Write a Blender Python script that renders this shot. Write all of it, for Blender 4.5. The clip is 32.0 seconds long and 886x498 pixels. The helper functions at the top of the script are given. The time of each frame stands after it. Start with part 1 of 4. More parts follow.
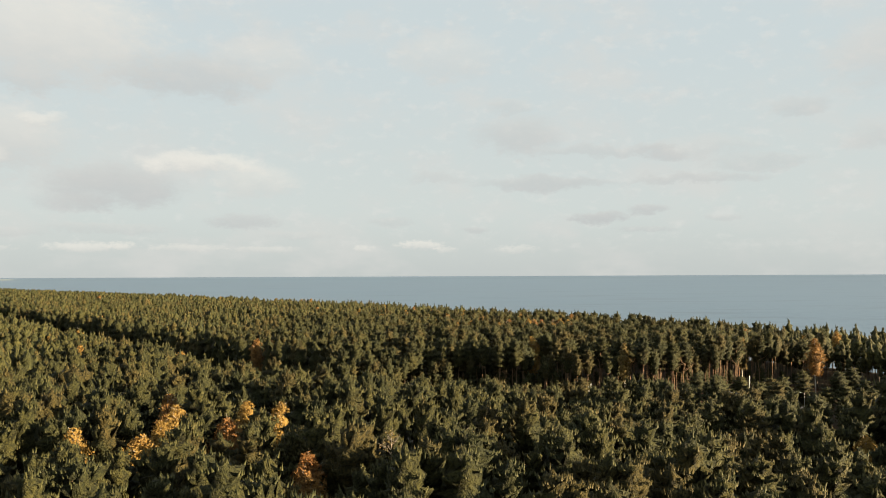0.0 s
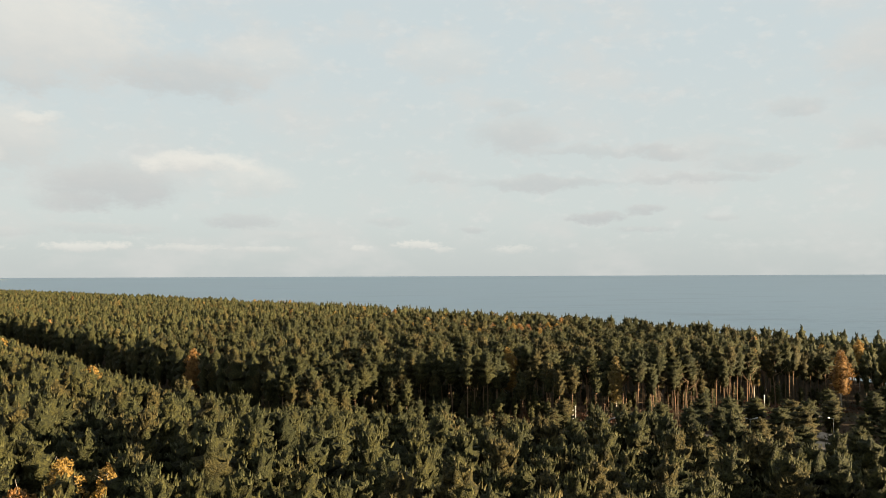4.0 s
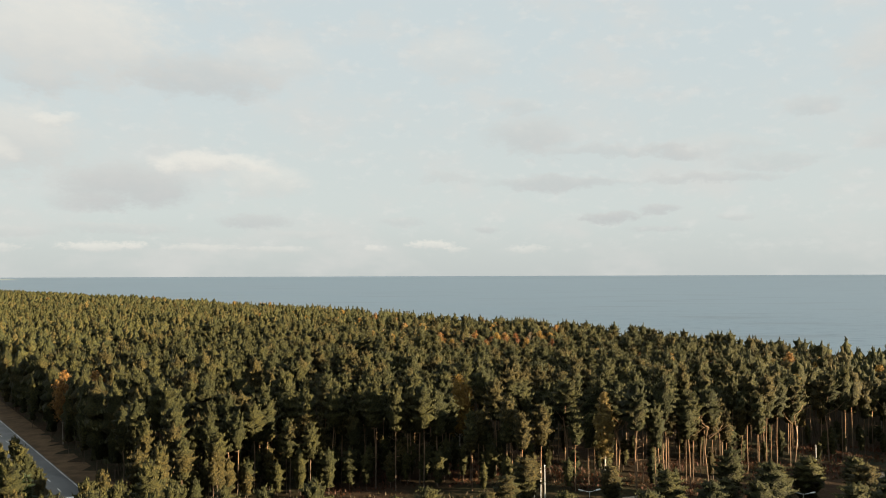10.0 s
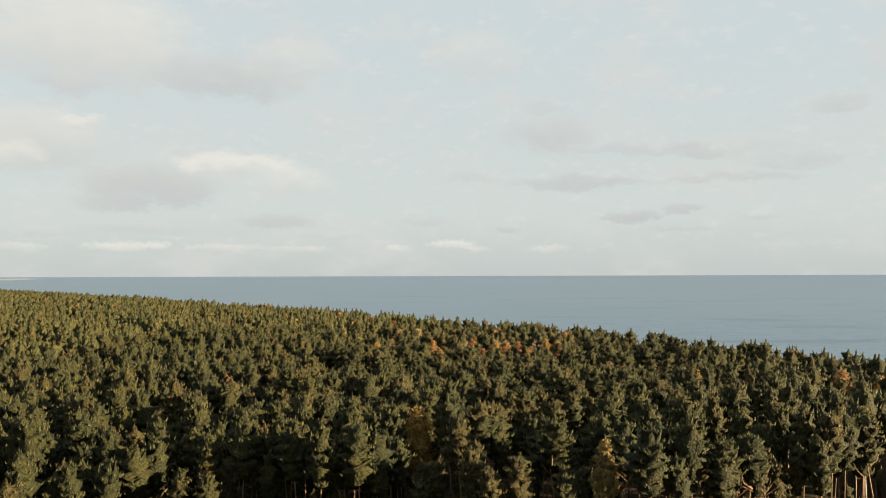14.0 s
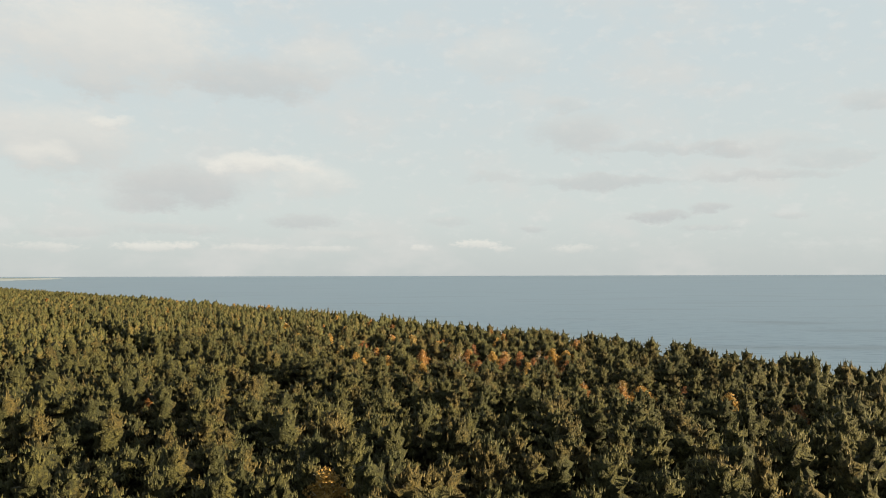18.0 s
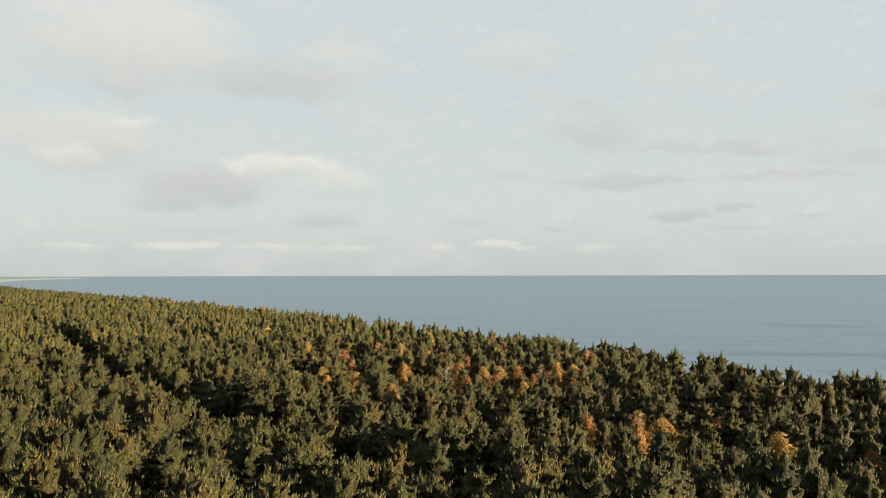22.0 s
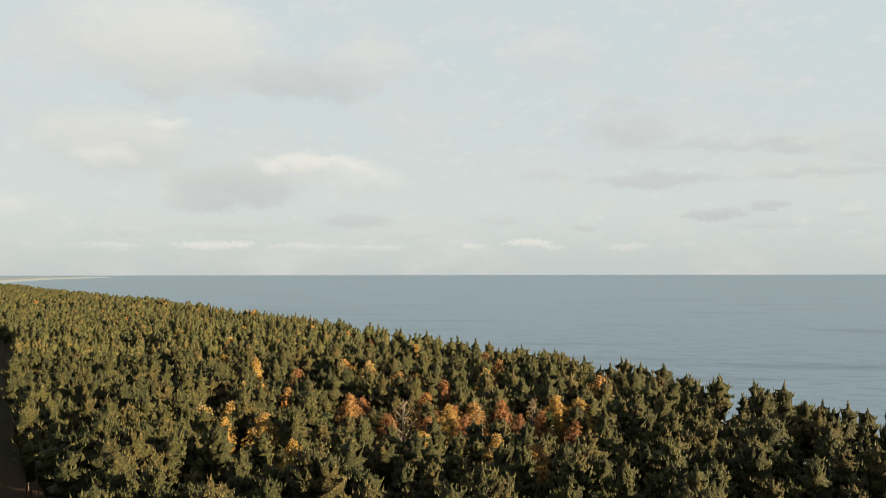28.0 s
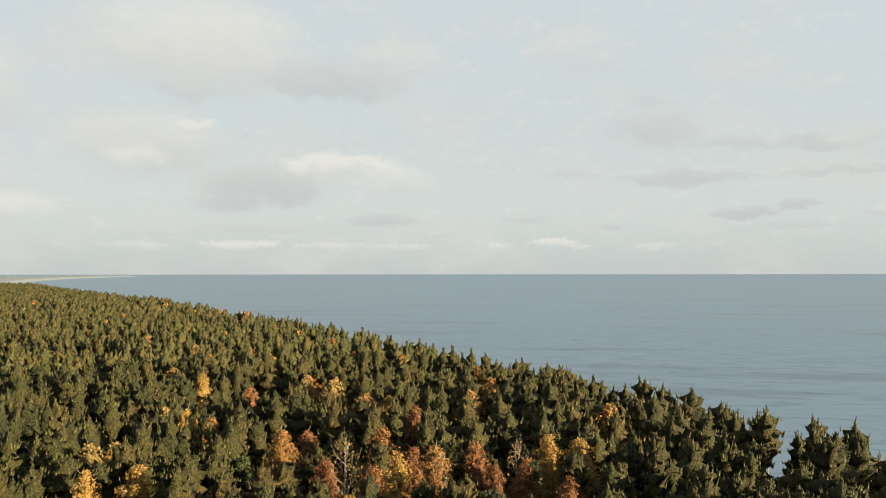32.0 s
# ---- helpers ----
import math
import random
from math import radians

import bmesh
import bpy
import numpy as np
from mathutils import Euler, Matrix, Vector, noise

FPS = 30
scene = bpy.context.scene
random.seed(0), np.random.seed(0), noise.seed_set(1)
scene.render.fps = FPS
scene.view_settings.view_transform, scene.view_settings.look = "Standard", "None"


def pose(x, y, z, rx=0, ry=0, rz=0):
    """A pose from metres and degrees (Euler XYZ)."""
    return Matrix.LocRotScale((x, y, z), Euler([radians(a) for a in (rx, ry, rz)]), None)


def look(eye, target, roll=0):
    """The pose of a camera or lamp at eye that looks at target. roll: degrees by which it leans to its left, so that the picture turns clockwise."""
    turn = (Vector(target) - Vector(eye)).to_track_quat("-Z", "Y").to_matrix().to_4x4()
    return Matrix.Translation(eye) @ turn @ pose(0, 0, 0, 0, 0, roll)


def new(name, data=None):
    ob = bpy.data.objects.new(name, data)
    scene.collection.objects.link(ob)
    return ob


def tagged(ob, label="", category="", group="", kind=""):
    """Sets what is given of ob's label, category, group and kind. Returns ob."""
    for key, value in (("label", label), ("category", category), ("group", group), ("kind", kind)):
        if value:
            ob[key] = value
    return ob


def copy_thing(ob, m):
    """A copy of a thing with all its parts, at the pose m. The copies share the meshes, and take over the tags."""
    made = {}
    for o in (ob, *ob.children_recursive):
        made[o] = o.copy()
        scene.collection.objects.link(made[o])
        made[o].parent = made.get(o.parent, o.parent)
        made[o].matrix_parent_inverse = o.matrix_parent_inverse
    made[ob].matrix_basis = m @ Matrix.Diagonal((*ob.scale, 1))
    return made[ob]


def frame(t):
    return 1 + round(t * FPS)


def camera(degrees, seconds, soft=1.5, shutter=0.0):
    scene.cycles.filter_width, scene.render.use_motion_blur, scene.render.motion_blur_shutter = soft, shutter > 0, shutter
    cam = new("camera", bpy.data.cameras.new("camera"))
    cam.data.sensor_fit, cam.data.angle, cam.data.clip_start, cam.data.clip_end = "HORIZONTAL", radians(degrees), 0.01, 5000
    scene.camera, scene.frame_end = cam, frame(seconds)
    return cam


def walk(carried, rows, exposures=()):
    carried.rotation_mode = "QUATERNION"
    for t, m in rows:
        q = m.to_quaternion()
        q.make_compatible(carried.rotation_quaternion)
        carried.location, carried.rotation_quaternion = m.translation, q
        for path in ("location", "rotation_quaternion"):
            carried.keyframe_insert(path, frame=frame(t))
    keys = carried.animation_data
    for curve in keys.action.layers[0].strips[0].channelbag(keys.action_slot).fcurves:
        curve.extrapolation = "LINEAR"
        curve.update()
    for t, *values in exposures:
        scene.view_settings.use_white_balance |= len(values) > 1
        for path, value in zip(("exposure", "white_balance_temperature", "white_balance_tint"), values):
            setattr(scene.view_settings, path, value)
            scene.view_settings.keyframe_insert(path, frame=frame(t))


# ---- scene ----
# ---- camera and its flight ----
cam = camera(59.80, 32.0, 1.0)
ROWS = [
    (0.0, 0.00, 0.00, 39.30, -0.419, 2.028, 0.245),
    (1.0, 2.26, 9.10, 39.32, -0.461, 2.027, 0.241),
    (2.0, 4.83, 18.18, 39.35, -0.512, 2.026, 0.236),
    (3.0, 7.46, 27.17, 39.37, -0.559, 2.025, 0.232),
    (4.0, 10.14, 35.96, 39.39, -0.603, 2.024, 0.227),
    (5.0, 12.96, 44.92, 39.42, -0.624, 2.023, 0.223),
    (6.0, 15.88, 54.17, 39.45, -0.624, 2.021, 0.218),
    (7.0, 18.79, 63.25, 39.48, -0.511, 2.019, 0.213),
    (8.0, 21.74, 72.42, 39.51, -0.302, 2.017, 0.207),
    (9.0, 24.67, 81.57, 39.54, 0.009, 2.015, 0.202),
    (10.0, 27.33, 90.74, 39.57, 0.386, 2.013, 0.197),
    (11.0, 29.94, 99.86, 39.60, 0.811, 2.011, 0.191),
    (12.0, 32.39, 109.02, 39.64, 1.205, 2.008, 0.185),
    (13.0, 34.79, 118.01, 39.67, 1.597, 2.006, 0.180),
    (14.0, 37.22, 127.11, 39.71, 1.964, 2.003, 0.174),
    (15.0, 39.64, 136.03, 39.75, 2.406, 2.000, 0.167),
    (16.0, 42.15, 145.04, 39.79, 2.883, 1.997, 0.161),
    (17.0, 44.51, 154.40, 39.83, 3.344, 1.994, 0.155),
    (18.0, 46.58, 163.70, 39.87, 3.799, 1.990, 0.148),
    (19.0, 48.50, 172.91, 39.91, 4.224, 1.987, 0.142),
    (20.0, 50.21, 182.06, 39.96, 4.596, 1.983, 0.135),
    (21.0, 51.98, 191.30, 40.00, 4.973, 1.979, 0.128),
    (22.0, 53.61, 200.54, 40.05, 5.309, 1.975, 0.121),
    (23.0, 55.26, 209.79, 40.10, 5.639, 1.971, 0.113),
    (24.0, 56.90, 218.89, 40.15, 5.925, 1.967, 0.106),
    (25.0, 58.49, 227.87, 40.20, 6.195, 1.962, 0.099),
    (26.0, 59.92, 236.76, 40.25, 6.606, 1.948, 0.091),
    (27.0, 61.37, 245.87, 40.30, 7.113, 1.936, 0.083),
    (28.0, 62.93, 255.21, 40.36, 7.643, 1.922, 0.075),
    (29.0, 64.46, 264.36, 40.41, 8.164, 1.908, 0.067),
    (30.0, 65.68, 273.54, 40.47, 8.547, 1.894, 0.059),
    (31.0, 67.12, 282.85, 40.53, 9.078, 1.881, 0.051),
    (32.0, 68.19, 292.00, 40.59, 9.502, 1.866, 0.042),
]
walk(cam, [(t, pose(x, y, z, 90 + pitch, roll, yaw)) for t, x, y, z, yaw, pitch, roll in ROWS])

# ---- sun, sky, exposure ----
SUN_AZ, SUN_EL = 110.0, 12.5  # degrees clockwise from +y, above the horizon
scene.view_settings.exposure = 2.25
sun_data = bpy.data.lights.new("sun", "SUN")
sun_data.energy, sun_data.angle, sun_data.color = 5.0, radians(0.6), (1.0, 0.78, 0.50)
sun = new("sun", sun_data)
to_sun = Vector((math.sin(radians(SUN_AZ)) * math.cos(radians(SUN_EL)), math.cos(radians(SUN_AZ)) * math.cos(radians(SUN_EL)), math.sin(radians(SUN_EL))))
sun.matrix_world = look(to_sun * 400 + Vector((40, 150, 0)), (40, 150, 0))


class Graph:
    """Short hand for node trees."""

    def __init__(self, tree):
        self.tree = tree
        tree.nodes.clear()

    def put(self, kind, *values, **props):
        node = self.tree.nodes.new(kind)
        for key, value in props.items():
            setattr(node, key, value)
        for i, value in enumerate(values):
            self.feed(node.inputs[i], value)
        return node

    def feed(self, socket, value):
        if isinstance(value, bpy.types.NodeSocket):
            self.tree.links.new(value, socket)
        elif value is not None:
            socket.default_value = value

    def math(self, op, *values, clamp=False):
        return self.put("ShaderNodeMath", *values, operation=op, use_clamp=clamp).outputs[0]

    def mix(self, fac, a, b, blend="MIX"):
        node = self.put("ShaderNodeMix", data_type="RGBA", blend_type=blend)
        for i, value in ((0, fac), (6, a), (7, b)):
            if isinstance(value, tuple):
                value = (*value, 1.0)
            self.feed(node.inputs[i], value)
        return node.outputs[2]

    def ramp(self, value, lo, hi, a=0.0, b=1.0, smooth=True):
        node = self.put("ShaderNodeMapRange", value, lo, hi, a, b)
        node.interpolation_type = "SMOOTHSTEP" if smooth else "LINEAR"
        return node.outputs[0]

    def noise(self, vector, scale, detail=3.0, rough=0.55):
        node = self.put("ShaderNodeTexNoise")
        for key, value in (("Vector", vector), ("Scale", scale), ("Detail", detail), ("Roughness", rough)):
            self.feed(node.inputs[key], value)
        return node.outputs[0]


def make_sky():
    world = bpy.data.worlds.new("sky")
    scene.world = world
    world.use_nodes = True
    g = Graph(world.node_tree)
    sky = g.put("ShaderNodeTexSky", sky_type="NISHITA", sun_disc=False, sun_elevation=radians(SUN_EL), sun_rotation=radians(SUN_AZ), air_density=1.0, dust_density=1.6, ozone_density=1.0)
    way = g.put("ShaderNodeTexCoord").outputs["Generated"]
    xyz = g.put("ShaderNodeSeparateXYZ", way).outputs
    deg = 57.29578
    az = g.math("MULTIPLY", g.math("ARCTAN2", xyz[0], xyz[1]), deg)
    el = g.math("MULTIPLY", g.math("ARCSINE", xyz[2]), deg)
    flat = g.put("ShaderNodeCombineXYZ", g.math("MULTIPLY", az, 0.55), el, 0.0).outputs[0]
    broad = g.noise(flat, 0.22, 4.0, 0.6)
    fine = g.noise(flat, 0.75, 6.0, 0.62)
    puff = g.noise(flat, 1.7, 5.0, 0.6)
    az = g.math("ADD", az, g.math("MULTIPLY", g.math("SUBTRACT", broad, 0.5), 3.0))
    el_w = g.math("ADD", el, g.math("MULTIPLY", g.math("SUBTRACT", fine, 0.5), g.ramp(el, 1.0, 9.0, 0.5, 2.6)))
    # thin veil of high cloud over the blue, greyer low down
    low = g.ramp(el, -1.0, 5.5)
    veil = g.mix(low, (0.600, 0.640, 0.625), (0.680, 0.735, 0.715))
    veil = g.mix(g.ramp(el, 5.0, 19.0), veil, (0.655, 0.735, 0.748))
    blue = g.mix(1.0, sky.outputs[0], (0.085, 0.085, 0.085), "MULTIPLY")
    colour = g.mix(0.90, blue, veil)
    # scattered soft wisps everywhere
    colour = g.mix(g.math("MULTIPLY", g.ramp(broad, 0.44, 0.70), 0.60), colour, (0.690, 0.688, 0.658))
    colour = g.mix(g.math("MULTIPLY", g.math("MULTIPLY", g.ramp(fine, 0.52, 0.75), 0.30), g.ramp(el, 1.0, 6.0)), colour, (0.62, 0.635, 0.625))
    # mottled broken layer
    mottle = g.math("MULTIPLY", g.ramp(g.math("ADD", g.math("MULTIPLY", fine, 0.6), g.math("MULTIPLY", puff, 0.4)), 0.50, 0.66), g.ramp(el, 0.5, 3.0))
    colour = g.mix(g.math("MULTIPLY", mottle, 0.28), colour, (0.80, 0.795, 0.755))
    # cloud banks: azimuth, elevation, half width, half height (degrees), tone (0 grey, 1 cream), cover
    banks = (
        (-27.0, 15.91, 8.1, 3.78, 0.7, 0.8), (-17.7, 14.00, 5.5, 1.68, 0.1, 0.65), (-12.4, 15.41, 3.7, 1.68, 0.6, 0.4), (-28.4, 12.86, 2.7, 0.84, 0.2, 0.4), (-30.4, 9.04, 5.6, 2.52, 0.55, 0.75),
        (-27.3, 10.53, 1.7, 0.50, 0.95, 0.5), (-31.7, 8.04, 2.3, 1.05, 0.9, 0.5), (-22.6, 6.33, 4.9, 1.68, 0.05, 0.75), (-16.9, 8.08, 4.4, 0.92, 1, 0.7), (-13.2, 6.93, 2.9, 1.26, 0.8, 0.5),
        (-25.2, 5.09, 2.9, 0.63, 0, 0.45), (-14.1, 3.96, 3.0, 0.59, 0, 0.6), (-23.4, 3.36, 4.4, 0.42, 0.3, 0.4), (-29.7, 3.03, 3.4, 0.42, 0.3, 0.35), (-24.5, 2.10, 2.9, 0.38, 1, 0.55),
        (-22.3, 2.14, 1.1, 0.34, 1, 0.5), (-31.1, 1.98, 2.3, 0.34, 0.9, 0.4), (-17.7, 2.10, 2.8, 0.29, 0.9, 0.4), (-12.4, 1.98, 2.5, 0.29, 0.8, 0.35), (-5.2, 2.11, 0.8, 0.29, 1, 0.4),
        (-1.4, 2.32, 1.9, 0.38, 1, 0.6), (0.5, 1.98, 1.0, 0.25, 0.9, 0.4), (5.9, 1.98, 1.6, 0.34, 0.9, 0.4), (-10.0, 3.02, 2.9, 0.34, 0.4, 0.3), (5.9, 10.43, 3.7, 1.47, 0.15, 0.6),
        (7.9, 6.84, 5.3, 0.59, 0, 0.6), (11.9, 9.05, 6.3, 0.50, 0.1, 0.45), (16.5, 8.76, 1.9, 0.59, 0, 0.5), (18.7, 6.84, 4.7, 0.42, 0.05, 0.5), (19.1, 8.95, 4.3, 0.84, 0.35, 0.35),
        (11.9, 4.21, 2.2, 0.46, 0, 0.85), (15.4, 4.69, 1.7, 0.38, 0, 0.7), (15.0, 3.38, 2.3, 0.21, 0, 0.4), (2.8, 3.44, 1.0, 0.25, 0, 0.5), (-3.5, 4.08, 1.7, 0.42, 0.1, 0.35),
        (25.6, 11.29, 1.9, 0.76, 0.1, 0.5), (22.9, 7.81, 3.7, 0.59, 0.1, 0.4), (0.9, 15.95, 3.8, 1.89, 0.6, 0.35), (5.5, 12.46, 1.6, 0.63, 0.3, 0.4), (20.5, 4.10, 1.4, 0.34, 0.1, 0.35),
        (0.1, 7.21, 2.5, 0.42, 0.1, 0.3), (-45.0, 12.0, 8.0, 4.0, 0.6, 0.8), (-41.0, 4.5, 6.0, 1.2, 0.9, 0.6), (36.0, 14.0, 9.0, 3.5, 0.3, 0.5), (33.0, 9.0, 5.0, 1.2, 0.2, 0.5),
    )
    edge = g.math("ADD", g.math("MULTIPLY", g.math("SUBTRACT", fine, 0.5), 1.3), g.math("MULTIPLY", g.math("SUBTRACT", puff, 0.5), 0.6))
    fleck = g.noise(flat, 4.5, 4.0, 0.6)
    edge = g.math("ADD", edge, g.math("MULTIPLY", g.math("SUBTRACT", fleck, 0.5), g.ramp(el, 1.5, 6.0, 3.0, 0.5)))
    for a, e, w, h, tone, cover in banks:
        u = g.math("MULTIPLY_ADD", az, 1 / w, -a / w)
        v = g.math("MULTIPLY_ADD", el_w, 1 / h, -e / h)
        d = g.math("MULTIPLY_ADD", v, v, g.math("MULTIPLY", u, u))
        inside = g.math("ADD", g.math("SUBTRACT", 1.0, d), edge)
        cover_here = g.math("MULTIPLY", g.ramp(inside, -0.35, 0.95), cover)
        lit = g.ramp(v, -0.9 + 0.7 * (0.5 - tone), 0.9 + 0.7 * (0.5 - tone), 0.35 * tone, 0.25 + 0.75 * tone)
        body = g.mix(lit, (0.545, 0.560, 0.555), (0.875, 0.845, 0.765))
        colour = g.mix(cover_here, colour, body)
    out = g.put("ShaderNodeOutputWorld")
    back = g.put("ShaderNodeBackground", colour, 0.210)
    g.feed(out.inputs[0], back.outputs[0])


make_sky()

# ---- materials ----


def material(name):
    m = bpy.data.materials.new(name)
    m.use_nodes = True
    return m, Graph(m.node_tree)


def finish(g, colour, rough=0.8, spec=0.3, bump=None, amount=0.3, distance=0.1, through_light=0.0, metal=0.0):
    shader = g.put("ShaderNodeBsdfPrincipled")
    if isinstance(colour, tuple):
        colour = (*colour, 1.0)
    g.feed(shader.inputs["Base Color"], colour)
    g.feed(shader.inputs["Roughness"], rough)
    g.feed(shader.inputs["Specular IOR Level"], spec)
    g.feed(shader.inputs["Metallic"], metal)
    if bump is not None:
        node = g.put("ShaderNodeBump")
        g.feed(node.inputs["Strength"], amount)
        g.feed(node.inputs["Distance"], distance)
        g.feed(node.inputs["Height"], bump)
        g.feed(shader.inputs["Normal"], node.outputs[0])
    result = shader.outputs[0]
    if through_light:
        leaf = g.put("ShaderNodeBsdfTranslucent")
        g.feed(leaf.inputs[0], colour)
        mixed = g.put("ShaderNodeMixShader", through_light, result, leaf.outputs[0])
        result = mixed.outputs[0]
    g.feed(g.put("ShaderNodeOutputMaterial").inputs[0], result)


def foliage(name, dark, light, odd, odd_share=0.12, through_light=0.14, ragged=3.0, solid=False):
    """Leaves or needles: colour differs from leaf to leaf, from tree to tree and from stand to stand."""
    m, g = material(name)
    geo = g.put("ShaderNodeNewGeometry")
    leaf = geo.outputs["Random Per Island"]
    tree = g.noise(geo.outputs["Position"], 0.17, 1.0)
    stand = g.noise(geo.outputs["Position"], 0.013, 2.0)
    blend = g.math("ADD", g.math("MULTIPLY", leaf, 0.22), g.math("ADD", g.ramp(tree, 0.30, 0.70, 0.12, 0.70), g.ramp(stand, 0.35, 0.65, 0.0, 0.18)), clamp=True)
    colour = g.mix(blend, dark, light)
    tint = g.noise(geo.outputs["Position"], 0.13, 0.0)
    colour = g.mix(g.math("MULTIPLY", g.ramp(tint, 0.54, 0.68), odd_share * 5), colour, odd)
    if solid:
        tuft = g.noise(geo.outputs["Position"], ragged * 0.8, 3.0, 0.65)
        # shade between the tufts is painted into the colour where the noise is low
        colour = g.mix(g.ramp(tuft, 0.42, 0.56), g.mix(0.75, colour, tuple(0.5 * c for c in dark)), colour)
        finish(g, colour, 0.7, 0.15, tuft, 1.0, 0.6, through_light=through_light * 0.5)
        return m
    finish(g, colour, 0.62, 0.25, through_light=through_light)
    return m


PINE_GREENS = ((0.025, 0.031, 0.012), (0.065, 0.061, 0.017), (0.085, 0.061, 0.018))
NEEDLES = foliage("pine_needles", *PINE_GREENS)
# the same greens darkened: shade inside the crowns, put into the colour
SHADED_NEEDLES = foliage("shaded_needles", *(tuple(0.74 * c for c in green) for green in PINE_GREENS), ragged=3.4, solid=True)
# far off, single brushes of needles are lost: less shade painted in, nearer their tone
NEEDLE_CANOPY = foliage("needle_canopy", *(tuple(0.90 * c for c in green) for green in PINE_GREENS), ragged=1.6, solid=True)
SPRUCE = foliage("spruce_needles", (0.016, 0.028, 0.013), (0.040, 0.055, 0.020), (0.045, 0.05, 0.017), 0.05)
GOLD = foliage("yellow_leaves", (0.165, 0.100, 0.022), (0.255, 0.160, 0.040), (0.22, 0.115, 0.028), 0.1, 0.25)
ORANGE = foliage("orange_leaves", (0.135, 0.066, 0.018), (0.230, 0.125, 0.036), (0.18, 0.070, 0.020), 0.1, 0.22)
TAN = foliage("fading_leaves", (0.115, 0.084, 0.026), (0.21, 0.150, 0.050), (0.22, 0.135, 0.044), 0.1, 0.22)
RUST = foliage("rust_leaves", (0.090, 0.040, 0.014), (0.175, 0.078, 0.027), (0.15, 0.070, 0.026), 0.1, 0.22)
# each leaf colour again, darkened to stand for shade within its crown
SHADED_COPY = {
    GOLD: foliage("shaded_yellow_leaves", (0.13, 0.080, 0.018), (0.20, 0.128, 0.032), (0.17, 0.09, 0.022), 0.1, 0.1, 2.2, solid=True),
    ORANGE: foliage("shaded_orange_leaves", (0.105, 0.052, 0.014), (0.17, 0.095, 0.028), (0.14, 0.055, 0.016), 0.1, 0.1, 2.2, solid=True),
    TAN: foliage("shaded_fading_leaves", (0.09, 0.066, 0.020), (0.16, 0.115, 0.038), (0.16, 0.10, 0.034), 0.1, 0.1, 2.2, solid=True),
    RUST: foliage("shaded_rust_leaves", (0.060, 0.026, 0.011), (0.115, 0.048, 0.019), (0.11, 0.052, 0.020), 0.1, 0.1, 2.2, solid=True),
    SPRUCE: foliage("shaded_spruce", (0.014, 0.022, 0.010), (0.030, 0.042, 0.015), (0.034, 0.038, 0.013), 0.05, ragged=3.0, solid=True),
    NEEDLES: SHADED_NEEDLES}
BRACKEN = foliage("bracken_fronds", (0.032, 0.012, 0.007), (0.085, 0.030, 0.014), (0.08, 0.05, 0.02), 0.1, 0.2)
GRASS = foliage("dry_grass", (0.02, 0.018, 0.009), (0.06, 0.046, 0.022), (0.05, 0.028, 0.014), 0.1, 0.2)


def bark(name, low, high, mark=None, z0=4.0, z1=9.0):
    m, g = material(name)
    pos = g.put("ShaderNodeNewGeometry").outputs["Position"]
    z = g.put("ShaderNodeSeparateXYZ", pos).outputs[2]
    grain = g.noise(pos, 6.0, 4.0, 0.65)
    colour = g.mix(g.ramp(g.math("MULTIPLY_ADD", grain, 3.0, z), z0 + 1.5, z1 + 1.5), low, high)
    colour = g.mix(g.ramp(grain, 0.35, 0.7), g.mix(0.6, colour, (0.05, 0.04, 0.03)), colour)
    if mark:
        ring = g.noise(g.put("ShaderNodeMapping", pos, (0, 0, 0), (0, 0, 0), (1.0, 1.0, 5.0)).outputs[0], 1.6, 2.0)
        colour = g.mix(g.ramp(ring, 0.60, 0.66), colour, mark)
    finish(g, colour, 0.85, 0.2, grain, 0.5, 0.03)
    return m


PINE_BARK = bark("pine_bark", (0.125, 0.095, 0.072), (0.255, 0.160, 0.092))
BIRCH_BARK = bark("birch_bark", (0.35, 0.31, 0.27), (0.55, 0.50, 0.43), (0.04, 0.035, 0.03))
GREY_BARK = bark("grey_bark", (0.15, 0.13, 0.105), (0.24, 0.21, 0.175))


def ground_material():
    m, g = material("forest_floor")
    pos = g.put("ShaderNodeNewGeometry").outputs["Position"]
    patches = g.noise(pos, 0.035, 3.0)
    litter = g.noise(pos, 0.8, 5.0, 0.7)
    crumbs = g.noise(pos, 7.0, 4.0, 0.7)
    colour = g.mix(g.ramp(patches, 0.42, 0.60), (0.020, 0.020, 0.010), (0.036, 0.022, 0.013))
    colour = g.mix(g.ramp(litter, 0.45, 0.72), colour, (0.054, 0.034, 0.020))
    colour = g.mix(g.math("MULTIPLY", g.ramp(crumbs, 0.5, 0.8), 0.4), colour, (0.03, 0.025, 0.018))
    finish(g, colour, 0.95, 0.1, litter, 0.6, 0.3)
    return m


def sand_material(name, a, b):
    m, g = material(name)
    pos = g.put("ShaderNodeNewGeometry").outputs["Position"]
    n1, n2 = g.noise(pos, 0.25, 4.0, 0.65), g.noise(pos, 5.0, 4.0, 0.7)
    colour = g.mix(g.ramp(n1, 0.35, 0.65), a, b)
    colour = g.mix(g.math("MULTIPLY", g.ramp(n2, 0.5, 0.8), 0.35), colour, (0.09, 0.07, 0.05))
    finish(g, colour, 0.95, 0.1, n2, 0.4, 0.05)
    return m


